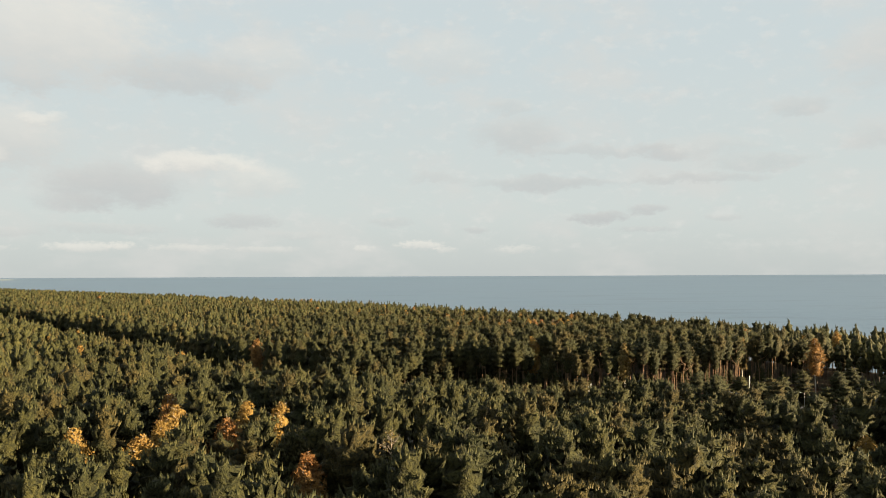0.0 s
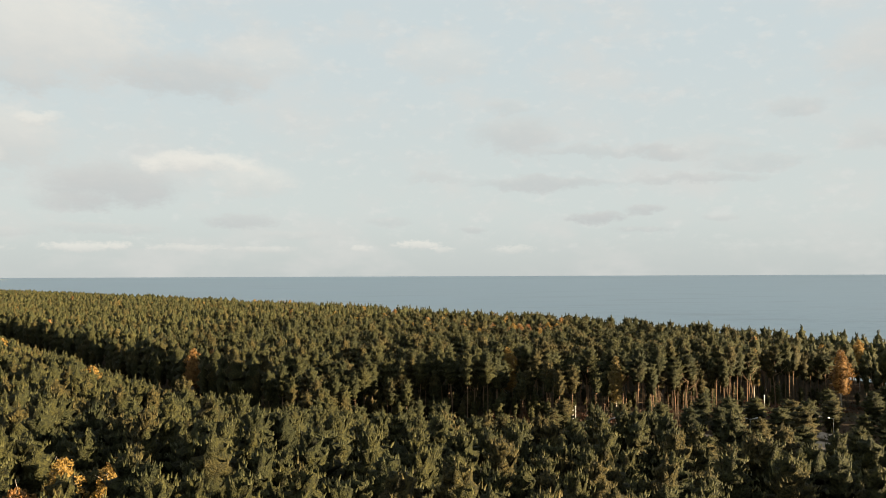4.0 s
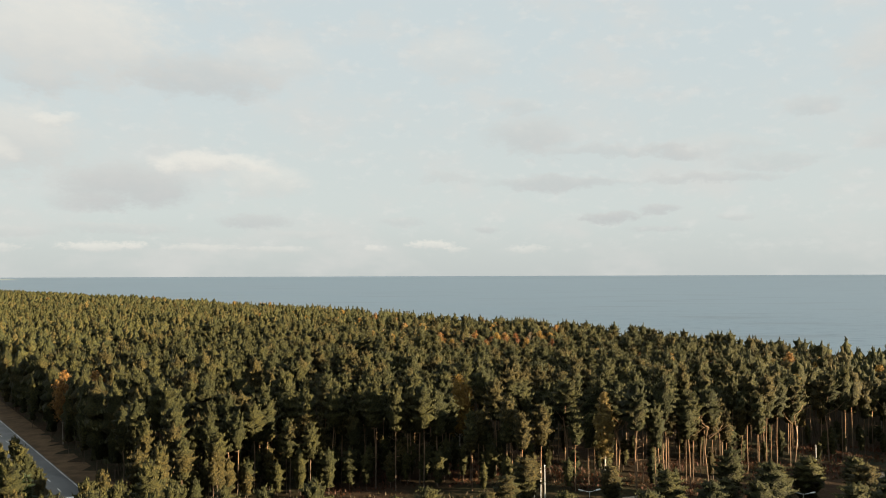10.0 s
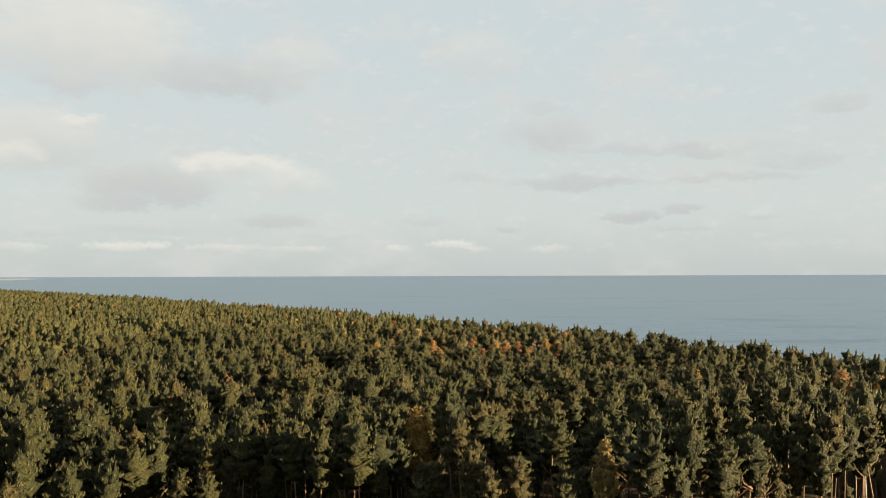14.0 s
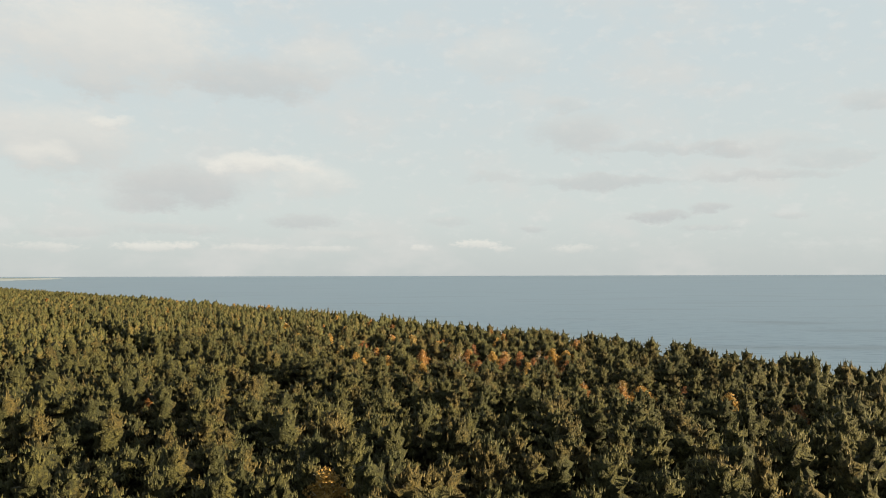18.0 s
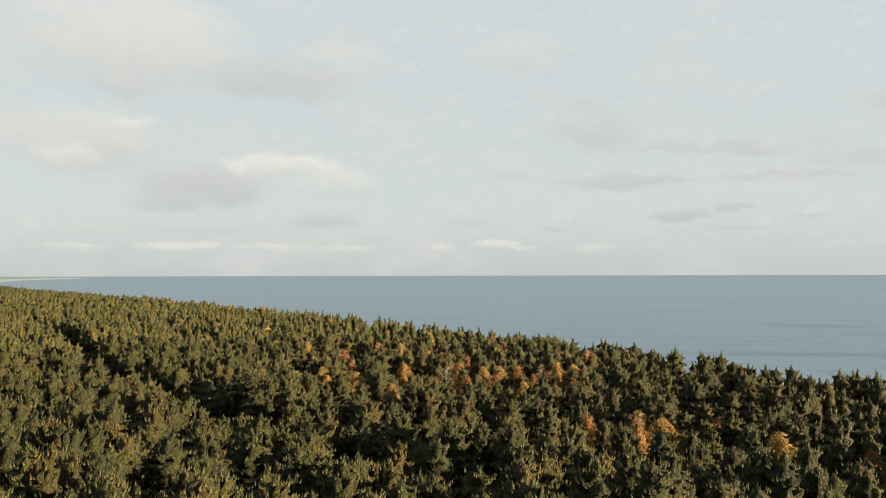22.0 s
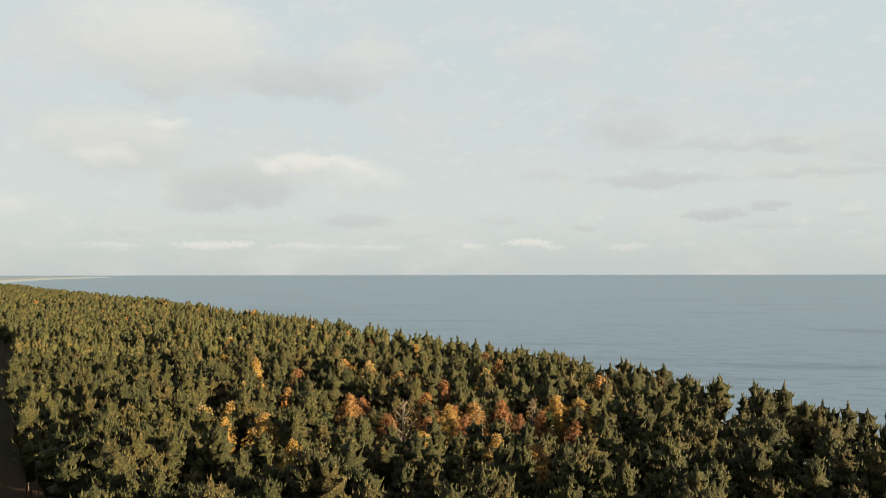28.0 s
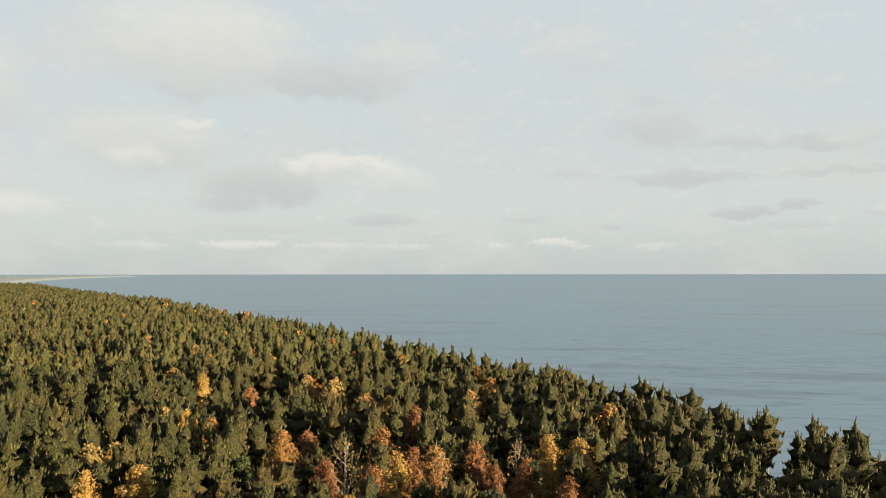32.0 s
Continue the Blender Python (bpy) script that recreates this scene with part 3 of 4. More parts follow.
def bough_hull(rng, z0, z1, lean, reach, fullest, whorls, boughs, lift):
    """The needle mass of a crown: whorls of upswept boughs, star-shaped from above and stepped from the side. Gives its rings of corners."""
    sides = 2 * boughs
    lop, lop_way = rng.uniform(0.06, 0.24), rng.uniform(0, 6.28)
    rings = [np.c_[np.zeros((sides, 2)), np.full(sides, z0 - 0.3)]]
    start = rng.uniform(0, 6.28)
    for w in range(whorls):
        start += rng.uniform(0.3, 0.9)
        ang = start + 6.2832 * np.arange(sides) / sides + rng.normal(0, 0.30 / boughs, sides)
        tip = np.arange(sides) % 2 == 0
        skew = 1 + lop * np.cos(ang - lop_way)
        for inner in (False, True):
            u = (w + (0.62 if inner else 0.0)) / whorls
            r = reach * crown_profile(u, fullest) * skew
            if inner:
                r = r * rng.uniform(0.50, 0.72, sides) * np.where(tip, 1.10, 0.88)
                z = z0 + (z1 - z0) * u + rng.normal(0, 0.10, sides)
            else:
                r = r * np.where(tip, rng.uniform(0.85, 1.13, sides), rng.uniform(0.60, 0.86, sides)) + 0.08
                z = z0 + (z1 - z0) * u + np.where(tip, lift * (0.55 + 0.45 * u) * rng.uniform(0.4, 1.5, sides), -0.12) + rng.normal(0, 0.12, sides)
            rings.append(np.c_[lean[0] * u + r * np.cos(ang), lean[1] * u + r * np.sin(ang), z])
    rings.append(np.c_[np.full(sides, lean[0]), np.full(sides, lean[1]), np.full(sides, z1 + 0.25)])
    return np.array(rings)


def crown_profile(u, fullest):
    """Half width of a pine crown by height, 0 to 1: round-shouldered, widest low down."""
    return min(1.0, 0.45 + 0.55 * u / fullest) if u < fullest else max(0.0, 1 - ((u - fullest) / (1 - fullest)) ** 2.1) ** 0.8


def pine(seed, level, bushy=False, gaunt=False):
    """Needles and wood of a Scots pine, its foot at the origin: whorls of rising boughs that end in upright tufts."""
    rng = np.random.RandomState(seed)
    whorls, boughs, brushes, length, half, sides = DETAIL[level]
    low = 0.18 if bushy else (0.62 if gaunt else rng.uniform(0.50, 0.62))
    if bushy:
        whorls, brushes = int(whorls * 1.35), int(brushes * 2.4)
    reach = PINE_H * (0.20 if bushy else rng.uniform(0.112, 0.142))
    fullest = 0.44 if bushy else rng.uniform(0.24, 0.48)
    lean = rng.normal(0, 0.30, 2)
    wood = []
    top = PINE_H
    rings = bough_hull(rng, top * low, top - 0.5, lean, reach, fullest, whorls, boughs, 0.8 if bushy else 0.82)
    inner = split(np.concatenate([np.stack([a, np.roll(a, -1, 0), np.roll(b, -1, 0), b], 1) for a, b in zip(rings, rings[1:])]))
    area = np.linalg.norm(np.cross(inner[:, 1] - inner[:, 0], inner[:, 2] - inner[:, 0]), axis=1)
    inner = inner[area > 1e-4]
    leaves = np.zeros((0, 3, 3))
    if brushes:
        # brushes stand on the boughs, most at their tips
        outer = rings[1:-1:2]
        pick_w, pick_s = rng.randint(0, len(outer), brushes), rng.randint(0, boughs, brushes) * 2
        tip_at = outer[pick_w, pick_s]
        hub = np.c_[lean[0] * np.ones(brushes), lean[1] * np.ones(brushes), tip_at[:, 2] - 0.2]
        f = rng.uniform(0.45, 1.06, (brushes, 1)) ** 0.6
        base = hub + (tip_at - hub) * f + rng.normal(0, 0.20 if not bushy else 0.3, (brushes, 3)) * (1, 1, 0.35) - np.array((0, 0, length * 0.30))
        out = unit((tip_at - hub) * (1, 1, 0))
        u = np.clip((tip_at[:, 2:] / top - low) / (1 - low), 0, 1)
        way = out * (0.62 - 0.40 * u) + np.array((0, 0, 0.85)) + np.array((0, 0, 0.30)) * u
        leader = np.c_[rng.normal(lean[0], 0.16, 6), rng.normal(lean[1], 0.16, 6), rng.uniform(top - 1.1, top - 0.35, 6)]
        leaves = shoots(rng, np.r_[base, leader], np.r_[way, np.tile((0, 0, 1.0), (6, 1))], length, half)
        if level == 0:
            for k in rng.choice(len(outer) * boughs, 22, replace=False):
                end = outer[k // boughs, 2 * (k % boughs)]
                foot = np.array((lean[0] * end[2] / top, lean[1] * end[2] / top, end[2] - 0.55))
                wood.append(tube([foot, foot * 0.3 + end * 0.7 + (0, 0, -0.25)], [0.05, 0.02], 3))
    if sides:
        kink = rng.normal(0, 0.12 if not gaunt else 0.35, (2, 2))
        pts = [(0, 0, -0.5), (kink[0, 0], kink[0, 1], top * 0.35), (lean[0] * 0.6 + kink[1, 0], lean[1] * 0.6 + kink[1, 1], top * 0.65), (lean[0], lean[1], top * 0.97)]
        if level >= 3:
            pts = [pts[0], pts[3]]
        wood.append(tube(pts, np.interp([p[2] for p in pts], [0, top], [0.115, 0.04]), sides))
        if level < 2:
            for k in range(6):
                z = top * rng.uniform(0.25, low + 0.06)
                a = rng.uniform(0, 6.28)
                ln = rng.uniform(0.4, 1.5)
                wood.append(tube([(0, 0, z), (ln * math.cos(a), ln * math.sin(a), z + ln * rng.uniform(-0.2, 0.4))], [0.03, 0.010], 3))
        if gaunt:
            # bare forked limbs under the crown
            for k in range(6):
                z = top * rng.uniform(0.46, 0.66)
                a = rng.uniform(0, 6.28)
                ln = rng.uniform(1.6, 3.0)
                elbow = np.array((ln * 0.55 * math.cos(a), ln * 0.55 * math.sin(a), z + ln * rng.uniform(0.30, 0.55)))
                tip = elbow + np.array((ln * 0.5 * math.cos(a + 0.4), ln * 0.5 * math.sin(a + 0.4), ln * rng.uniform(0.45, 0.8)))
                wood.append(tube([(kink[1, 0] * z / top, kink[1, 1] * z / top, z), elbow, tip], [0.075, 0.05, 0.018], 4))
                wood.append(tube([elbow, elbow + rng.normal(0, 0.5, 3) + (0, 0, 0.5)], [0.035, 0.012], 3))
    return leaves, (split(np.concatenate(wood)) if wood else np.zeros((0, 3, 3))), inner


def broadleaf(seed, level, tall=12.5, wide=2.5, leafy=1.0):
    """Leaves and wood of a birch, aspen or maple: boughs that carry rounded clumps of leaves; leafy below 1 thins the crown."""
    rng = np.random.RandomState(seed)
    n, length, half, clumps = ((4200, 0.22, 0.10, 44), (1700, 0.36, 0.16, 32), (420, 0.80, 0.36, 18))[level]
    stem = [(0, 0, -0.5), (rng.normal(0, 0.15), rng.normal(0, 0.15), tall * 0.5), (rng.normal(0, 0.3), rng.normal(0, 0.3), tall * 0.96)]
    wood = [tube(stem, [0.15, 0.09, 0.02], 6 if level < 2 else 4)]
    if leafy < 0.5:
        clumps = 26
    centres, sizes_of = [], []
    for k in range(clumps):
        u = (k + rng.uniform(0, 1)) / clumps
        z = tall * (0.30 + 0.66 * u)
        a = k * 2.4 + rng.normal(0, 0.3)
        r = wide * max(0.05, math.sin(math.pi * min(1.0, 0.20 + 0.80 * u) ** 1.15)) ** 0.9 * rng.uniform(0.62, 1.0)
        tip = np.array((r * math.cos(a), r * math.sin(a), z + 0.25 * r))
        foot = np.array((0, 0, max(tall * 0.22, z - 0.75 * r)))
        mid = foot * 0.5 + tip * 0.5 + np.array((0, 0, -0.10 * r))
        if level < 2:
            wood.append(tube([foot, mid, tip], [0.055, 0.032, 0.012], 3))
            for j in range(6 if leafy < 0.5 else 1):
                twig = foot + (tip - foot) * rng.uniform(0.35, 1)
                wood.append(tube([twig, twig + rng.normal(0, 0.42, 3) + np.array((0.25 * math.cos(a), 0.25 * math.sin(a), 0.75))], [0.024, 0.008], 3))
        centres.append(tip)
        sizes_of.append(wide * rng.uniform(0.26, 0.42) * (1.1 - 0.4 * u))
    centres, sizes_of = np.array(centres), np.array(sizes_of)
    pick = rng.randint(0, len(centres), int(n * leafy))
    ball = unit(rng.normal(0, 1, (len(pick), 3)) + np.array((0, 0, 0.25)))
    base = centres[pick] + ball * sizes_of[pick][:, None] * rng.uniform(0.75, 1.08, (len(pick), 1)) * (1, 1, 0.85)
    way = ball * 0.5 + np.array((0, 0, 0.45)) + rng.normal(0, 0.4, base.shape)
    leaves = blades(rng, base, way, unit(ball + 0.35 * outward(base, 0, 0, tall * 0.60, tall * 0.4, wide)), length, half, 1, 0.28)
    inner = np.zeros((0, 3, 3))
    if leafy > 0.5:
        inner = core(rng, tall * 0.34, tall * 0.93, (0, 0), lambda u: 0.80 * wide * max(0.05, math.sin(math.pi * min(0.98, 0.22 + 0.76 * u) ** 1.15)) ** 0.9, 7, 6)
    return leaves, split(np.concatenate(wood)), inner


def spruce(seed, level, tall=15.0):
    """Needles and wood of a narrow spruce with drooping tiers."""
    rng = np.random.RandomState(seed)
    tiers, per, ln, hw = ((24, 11, 0.75, 0.20), (14, 8, 1.1, 0.32), (8, 6, 1.5, 0.6))[level]
    base, way = [], []
    for k in range(tiers):
        u = k / tiers
        z, r = tall * (0.08 + 0.90 * u), 2.3 * (1 - u) ** 0.85 + 0.12
        for j in range(per):
            a = 6.283 * j / per + rng.uniform(0, 6.28)
            for f in ((0.55, 0.95) if level == 0 else (0.75,)):
                rr = r * f * rng.uniform(0.8, 1.12)
                base.append((rr * math.cos(a), rr * math.sin(a), z - 0.22 * rr))
                way.append((math.cos(a), math.sin(a), -0.12 + 0.5 * u))
    base.append((0, 0, tall - 0.9))
    way.append((0, 0, 1))
    leaves = blades(rng, np.array(base, float), np.array(way, float), unit(np.array(way, float) * 0.5 + np.array((0, 0, 0.8))), ln, hw, 2, 0.35)
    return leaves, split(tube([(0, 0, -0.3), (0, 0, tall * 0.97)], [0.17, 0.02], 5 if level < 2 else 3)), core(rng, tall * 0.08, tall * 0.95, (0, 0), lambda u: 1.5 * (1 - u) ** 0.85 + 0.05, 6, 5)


def tree_thing(name, parts, leaf_mat, wood_mat, label, category, group=""):
    """A tree as an empty at its foot with a trunk and a crown."""
    leaves, wood, inner = parts
    root = new(name)
    root.empty_display_size = 0.5
    tagged(root, label, category, group)
    link("trunk", tri_mesh("trunk", wood, [wood_mat]), root)
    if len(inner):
        # the hull gets the copy of its leaves with shade in the colour
        link("inner_crown", tri_mesh("inner_crown", inner, [SHADED_COPY[leaf_mat]]), root)
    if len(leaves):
        link("crown", tri_mesh("crown", leaves, [leaf_mat]), root)
    return root


def stand(px, py, turn, scale, wide=1.0):
    return Matrix.LocRotScale((px, py, float(ground_z(px, py))), Euler((0, 0, turn)), (scale * wide, scale * wide, scale))


class Planter:
    """Builds each template once, at its first place, and copies it after that."""

    def __init__(self):
        self.made = {}

    def put(self, key, build, px, py, turn, scale, wide=1.0, label=""):
        m = stand(px, py, turn, scale, wide)
        if key in self.made:
            first = self.made[key]
            ob = copy_thing(first, m @ Matrix.Diagonal((1 / first.scale[0], 1 / first.scale[1], 1 / first.scale[2], 1)))
        else:
            ob = self.made[key] = build()
            ob.matrix_basis = m
        if label:
            ob["label"] = label
        return ob


planter = Planter()

# The line over which the forest is seen from nearest by
LINE = np.array([(0.0 + 0.233 * s, s) for s in range(0, 300, 15)])
AHEAD = [math.radians(-0.4 + 10.0 * (s / 292.0) ** 1.3) for s in range(0, 300, 15)]


def nearest(px, py):
    """The least distance at which a tree at (px, py) comes into view along the line."""
    best = np.full(np.shape(px), 1e6)
    for (lx, ly), turn in zip(LINE, AHEAD):
        dx, dy = px - lx, py - ly
        d = np.hypot(dx, dy)
        off = np.abs(np.arctan2(dx, dy) + turn)
        best = np.where((d > 66) & (off < 0.60), np.minimum(best, d), best)
    return best


# autumn trees of the plan: x, y, by colour
YELLOW = ((-45, 96), (-37, 97), (-37, 104), (-38, 113), (62, 112), (-29, 118), (-24, 119), (-78, 236), (-118, 256), (29.5, 242), (138, 290), (154, 297), (130, 305), (-158, 318), (-147, 318),
          (93, 321), (78.5, 336), (28.5, 357.6), (55.6, 370), (150, 372), (10, 377.5), (16.5, 378), (43, 378), (46, 389), (5.5, 391))
YELLOW_FAR = ((64.5, 407), (69, 408.5), (-1, 423), (47.8, 447), (30, 451), (-18, 463), (14, 465), (-34.5, 480), (-37, 505), (-21, 511), (18, 518), (-53, 528), (-83, 547), (-64, 588), (-41, 591),
              (-75, 595), (-147, 609), (-117, 714), (-239, 717), (-228, 731), (-127, 725), (-160, 765), (-190, 795), (-231, 824))
AMBER = ((-15, 90), (-30, 111), (-42, 122), (-64, 274), (-61, 284), (115, 235), (125, 313), (-23, 317), (73.8, 331.5), (66, 336), (61, 369), (49.6, 396.6), (24, 406), (38.3, 412), (8, 415), (74.6, 430), (26, 447),
         (-194, 447), (50, 467), (6, 469), (45, 482), (-35, 530), (-4, 546), (-86, 555), (-17, 561), (-93, 596), (-309, 629), (-166, 653), (-190, 706), (-387, 886), (-305, 960))
FADED = ((75, 338), (-3, 398), (-5, 423), (15.5, 458), (6, 467), (-271, 725), (-125, 725), (-270, 897))
SLIM = ((53.6, 222), (99, 251))
RUSTY = ((105, 318), (90.6, 346), (49, 387), (67.9, 391.7), (41.6, 393.6), (58, 394), (62, 398), (33, 400), (54.3, 402.7), (45, 404), (23, 420), (39, 435), (29, 444), (-2, 450), (25, 454), (-4, 458), (26, 478))
BARE = ((-6, 99), (4, 101), (60.5, 403), (50.5, 396), (36, 400))
SPRUCES = ((30.7, 409), (44, 383.6), (12, 394), (30, 385), (36, 390), (51, 396), (57, 392), (22, 396), (63, 398), (12, 388), (69, 404), (44, 378), (26, 404), (72, 384), (58, 424), (17, 389), (48, 410), (10, 250), (-30, 196))
taken = []
for group, mat, key, words in ((YELLOW, GOLD, "y", "golden-yellow autumn birch among green pines"), (YELLOW_FAR, GOLD, "y", "golden-yellow autumn birch among green pines"), (AMBER, ORANGE, "o", "orange autumn aspen among green pines"),
                               (SLIM, TAN, "n", "slim fading birch crowded by tall pines"), (FADED, TAN, "t", "fading yellow-brown birch among green pines"), (RUSTY, RUST, "r", "rust-red autumn maple under taller pines"), (BARE, TAN, "b", "nearly bare grey birch with pale twigs")):
    for i, (px, py) in enumerate(group):
        rng = np.random.RandomState(1000 + i * 7 + ord(key))
        d = float(nearest(px, py))
        level = 0 if d < 130 else (1 if d < 300 else 2)
        if key == "b":
            level = 0 if d < 130 else 1
        kind = i % 3
        seed = 31 * ord(key) + kind
        leafy = {"b": 0.10, "t": 0.7, "r": 0.85}.get(key, 1.0)
        tall, wide = ((16.4, 2.5), (15.4, 2.8), (17.0, 2.2))[kind]
        if key == "n":
            wide = 1.4
        scale = rng.uniform(0.99, 1.08) * (0.90 if key == "r" else 1.0) * (1.06 if d > 400 else 1.0)
        name = {"y": "birch_tree", "n": "birch_tree", "o": "aspen_tree", "t": "birch_tree", "r": "maple_tree", "b": "bare_birch"}[key]
        planter.put((key, kind, level), lambda: tree_thing(name, broadleaf(seed, level, tall, wide, leafy), mat, GREY_BARK if key in "rb" else BIRCH_BARK, words, "tree", "autumn trees in the pine forest"),
                    px, py, rng.uniform(0, 6.28), scale, rng.uniform(0.95, 1.25))
        taken.append((px - 0.3, py - 2.6, 4.8))
for i, (px, py) in enumerate(SPRUCES):
    rng = np.random.RandomState(500 + i)
    d = float(nearest(px, py))
    level = 0 if d < 150 else 1
    kind = i % 2
    planter.put(("s", kind, level), lambda: tree_thing("spruce_tree", spruce(77 + kind, level), SPRUCE, GREY_BARK, "dark green narrow spruce among autumn trees", "tree", "spruces in the forest"), px, py, rng.uniform(0, 6.28), rng.uniform(0.82, 1.05))
    taken.append((px, py, 1.8))
taken.append((-35, 218, 4.0))
taken = np.array(taken)


def scatter(x0, x1, y0, y1, gap, seed):
    """Jittered rows of places."""
    rng = np.random.RandomState(seed)
    gx, gy = np.meshgrid(np.arange(x0, x1, gap), np.arange(y0, y1, gap * 0.9))
    gx = gx + (np.arange(gy.shape[0]) % 2)[:, None] * gap * 0.5
    return (gx + rng.uniform(-0.36, 0.36, gx.shape) * gap).ravel(), (gy + rng.uniform(-0.36, 0.36, gy.shape) * gap).ravel()


def wooded(px, py, margin=7.0):
    """Where pines stand: on land, off the road, the ride and the clearing."""
    ok = inland(px, py) > margin - 10
    across, along = road_side(px, py)
    ok &= ~((across > -8.0) & (across < 6.5) & (along > -92))
    ok &= edge_distance(px, py, RIDE) > np.interp(py, [330, 430], [3.8, 5.0])
    ok &= ~inside(px, py, CLEARING)
    ok &= edge_distance(px, py, [(-35, 218), (-24, 192)]) > 2.2
    if margin < 20:
        for tx, ty, tr in taken:
            ok &= np.hypot(px - tx, py - ty) > tr
        # small glades
        ok &= np.sin(px * 0.083 + 1.7 * np.sin(py * 0.031)) * np.sin(py * 0.071 + 1.3 * np.sin(px * 0.027)) < 0.93
    return ok


def sizes(px, py, rng):
    """Height factor of a pine at each place: lower near the start, wind-cut by the shore."""
    f = 1.02 + np.clip(rng.normal(-0.02, 0.14, len(px)), -0.40, 0.17) + 0.05 * np.sin(px * 0.02) * np.sin(py * 0.017 + 1)
    f *= np.interp(py, [120, 170], [1.03, 1.0])
    across, along = road_side(px, py)
    f *= np.where((along > -85) & (across > 0), np.interp(across, [8, 30], [0.58, 0.96]), 1.0)
    f *= np.where((px < 32) & (px > -40) & (across > -40), np.interp(py, [150, 172, 215, 232], [1.0, 0.84, 0.80, 1.0]), 1.0)
    # lower pines round the autumn grove
    f *= 1 - 0.12 * np.clip(1.25 - np.hypot((px - 50) / 36, (py - 392) / 34), 0, 1)
    s = inland(px, py)
    return f * np.interp(s, [5, 60], [1.02, 1.0])


PINE_LABELS = ("green Scots pine with an open tufted crown", "Scots pine with orange upper trunk in dense forest", "slender green pine standing in close forest")
px, py = scatter(-420, 300, 66, 720, 4.35, 11)
ok = wooded(px, py)
px, py = px[ok], py[ok]
near = nearest(px, py)
behind = near > 1e5
px, py, near = px[~behind], py[~behind], near[~behind]
rng = np.random.RandomState(5)
# thinner, older stand towards the dunes
shore_side = step(px + 0.55 * (py - 350), 10, 70) * step(-inland(px, py), -140, -60)
keep = rng.rand(len(px)) > 0.06 + 0.06 * shore_side
px, py, near, shore_side = px[keep], py[keep], near[keep], shore_side[keep]
size = sizes(px, py, rng)
turn = rng.uniform(0, 6.28, len(px))
wide = rng.uniform(0.80, 1.10, len(px))
size *= 1 - 0.04 * shore_side
kind = rng.randint(0, 8, len(px))
order = np.argsort(near + np.abs(px - 0.233 * py) * 0.4)
single = np.zeros(len(px), bool)
single[order[:290]] = True
for i in np.nonzero(single)[0]:
    k = int(kind[i])
    planter.put(("p", k), lambda: tree_thing("pine_tree", pine(100 + k, 0), NEEDLES, PINE_BARK, PINE_LABELS[k % 3], "tree", "pines of the forest"), px[i], py[i], turn[i], size[i], wide[i])


def forest(level, px, py, size, turn, wide, kind, label, first=100, boost=1.0, bushy=False):
    """Pines joined into one mesh."""
    if len(px) == 0:
        return
    templates = [[weld(t) for t in pine(first + k, level, bushy)] for k in range(8)]
    z = ground_z(px, py)
    corners, faces, slots, count = [], [], [], 0
    for k in range(8):
        sel = np.nonzero(kind == k)[0]
        if len(sel) == 0:
            continue
        ct, st = np.cos(turn[sel])[:, None], np.sin(turn[sel])[:, None]
        grow = (size[sel] * wide[sel] * boost)[:, None]
        for slot, (pts, tris) in enumerate(templates[k]):
            if len(tris) == 0:
                continue
            q = np.empty((len(sel), len(pts), 3), np.float32)
            q[..., 0] = (pts[None, :, 0] * ct - pts[None, :, 1] * st) * grow + px[sel][:, None]
            q[..., 1] = (pts[None, :, 0] * st + pts[None, :, 1] * ct) * grow + py[sel][:, None]
            q[..., 2] = pts[None, :, 2] * size[sel][:, None] + z[sel][:, None]
            corners.append(q.reshape(-1, 3))
            faces.append((tris[None] + (count + np.arange(len(sel)) * len(pts))[:, None, None]).reshape(-1, 3))
            slots.append(np.full(len(faces[-1]), slot, np.int32))
            count += len(sel) * len(pts)
    me = face_mesh("pine_forest", np.concatenate(corners), np.concatenate(faces), [NEEDLES, PINE_BARK, NEEDLE_CANOPY if level > 2 else SHADED_NEEDLES], np.concatenate(slots))
    tagged(link("pine_forest", me), label, "forest", kind="stuff")


rest = ~single
across, along = road_side(px, py)
roadside = rest & (along > -60) & (along < 420) & ((np.abs(across + 11.0) < 3.2) | (np.abs(across - 13) < 6.0))
forest(2, px[roadside], py[roadside], size[roadside] * 0.96, turn[roadside], wide[roadside] * 0.8, kind[roadside], "roadside pines with boughs down to the ground", 100, 1.0, True)
rest &= ~roadside
for level, lo, hi, label in ((0, 0, 72, "dense stand of green Scots pines"), (1, 72, 125, "dense green pine forest with orange trunks"), (2, 125, 230, "green pine forest with orange trunks"),
                             (3, 230, 620, "distant green pine forest reaching the sea"), (4, 620, 5000, "far green pine canopy")):
    sel = rest & (near >= lo) & (near < hi)
    forest(level, px[sel], py[sel], size[sel], turn[sel], wide[sel], kind[sel], label)

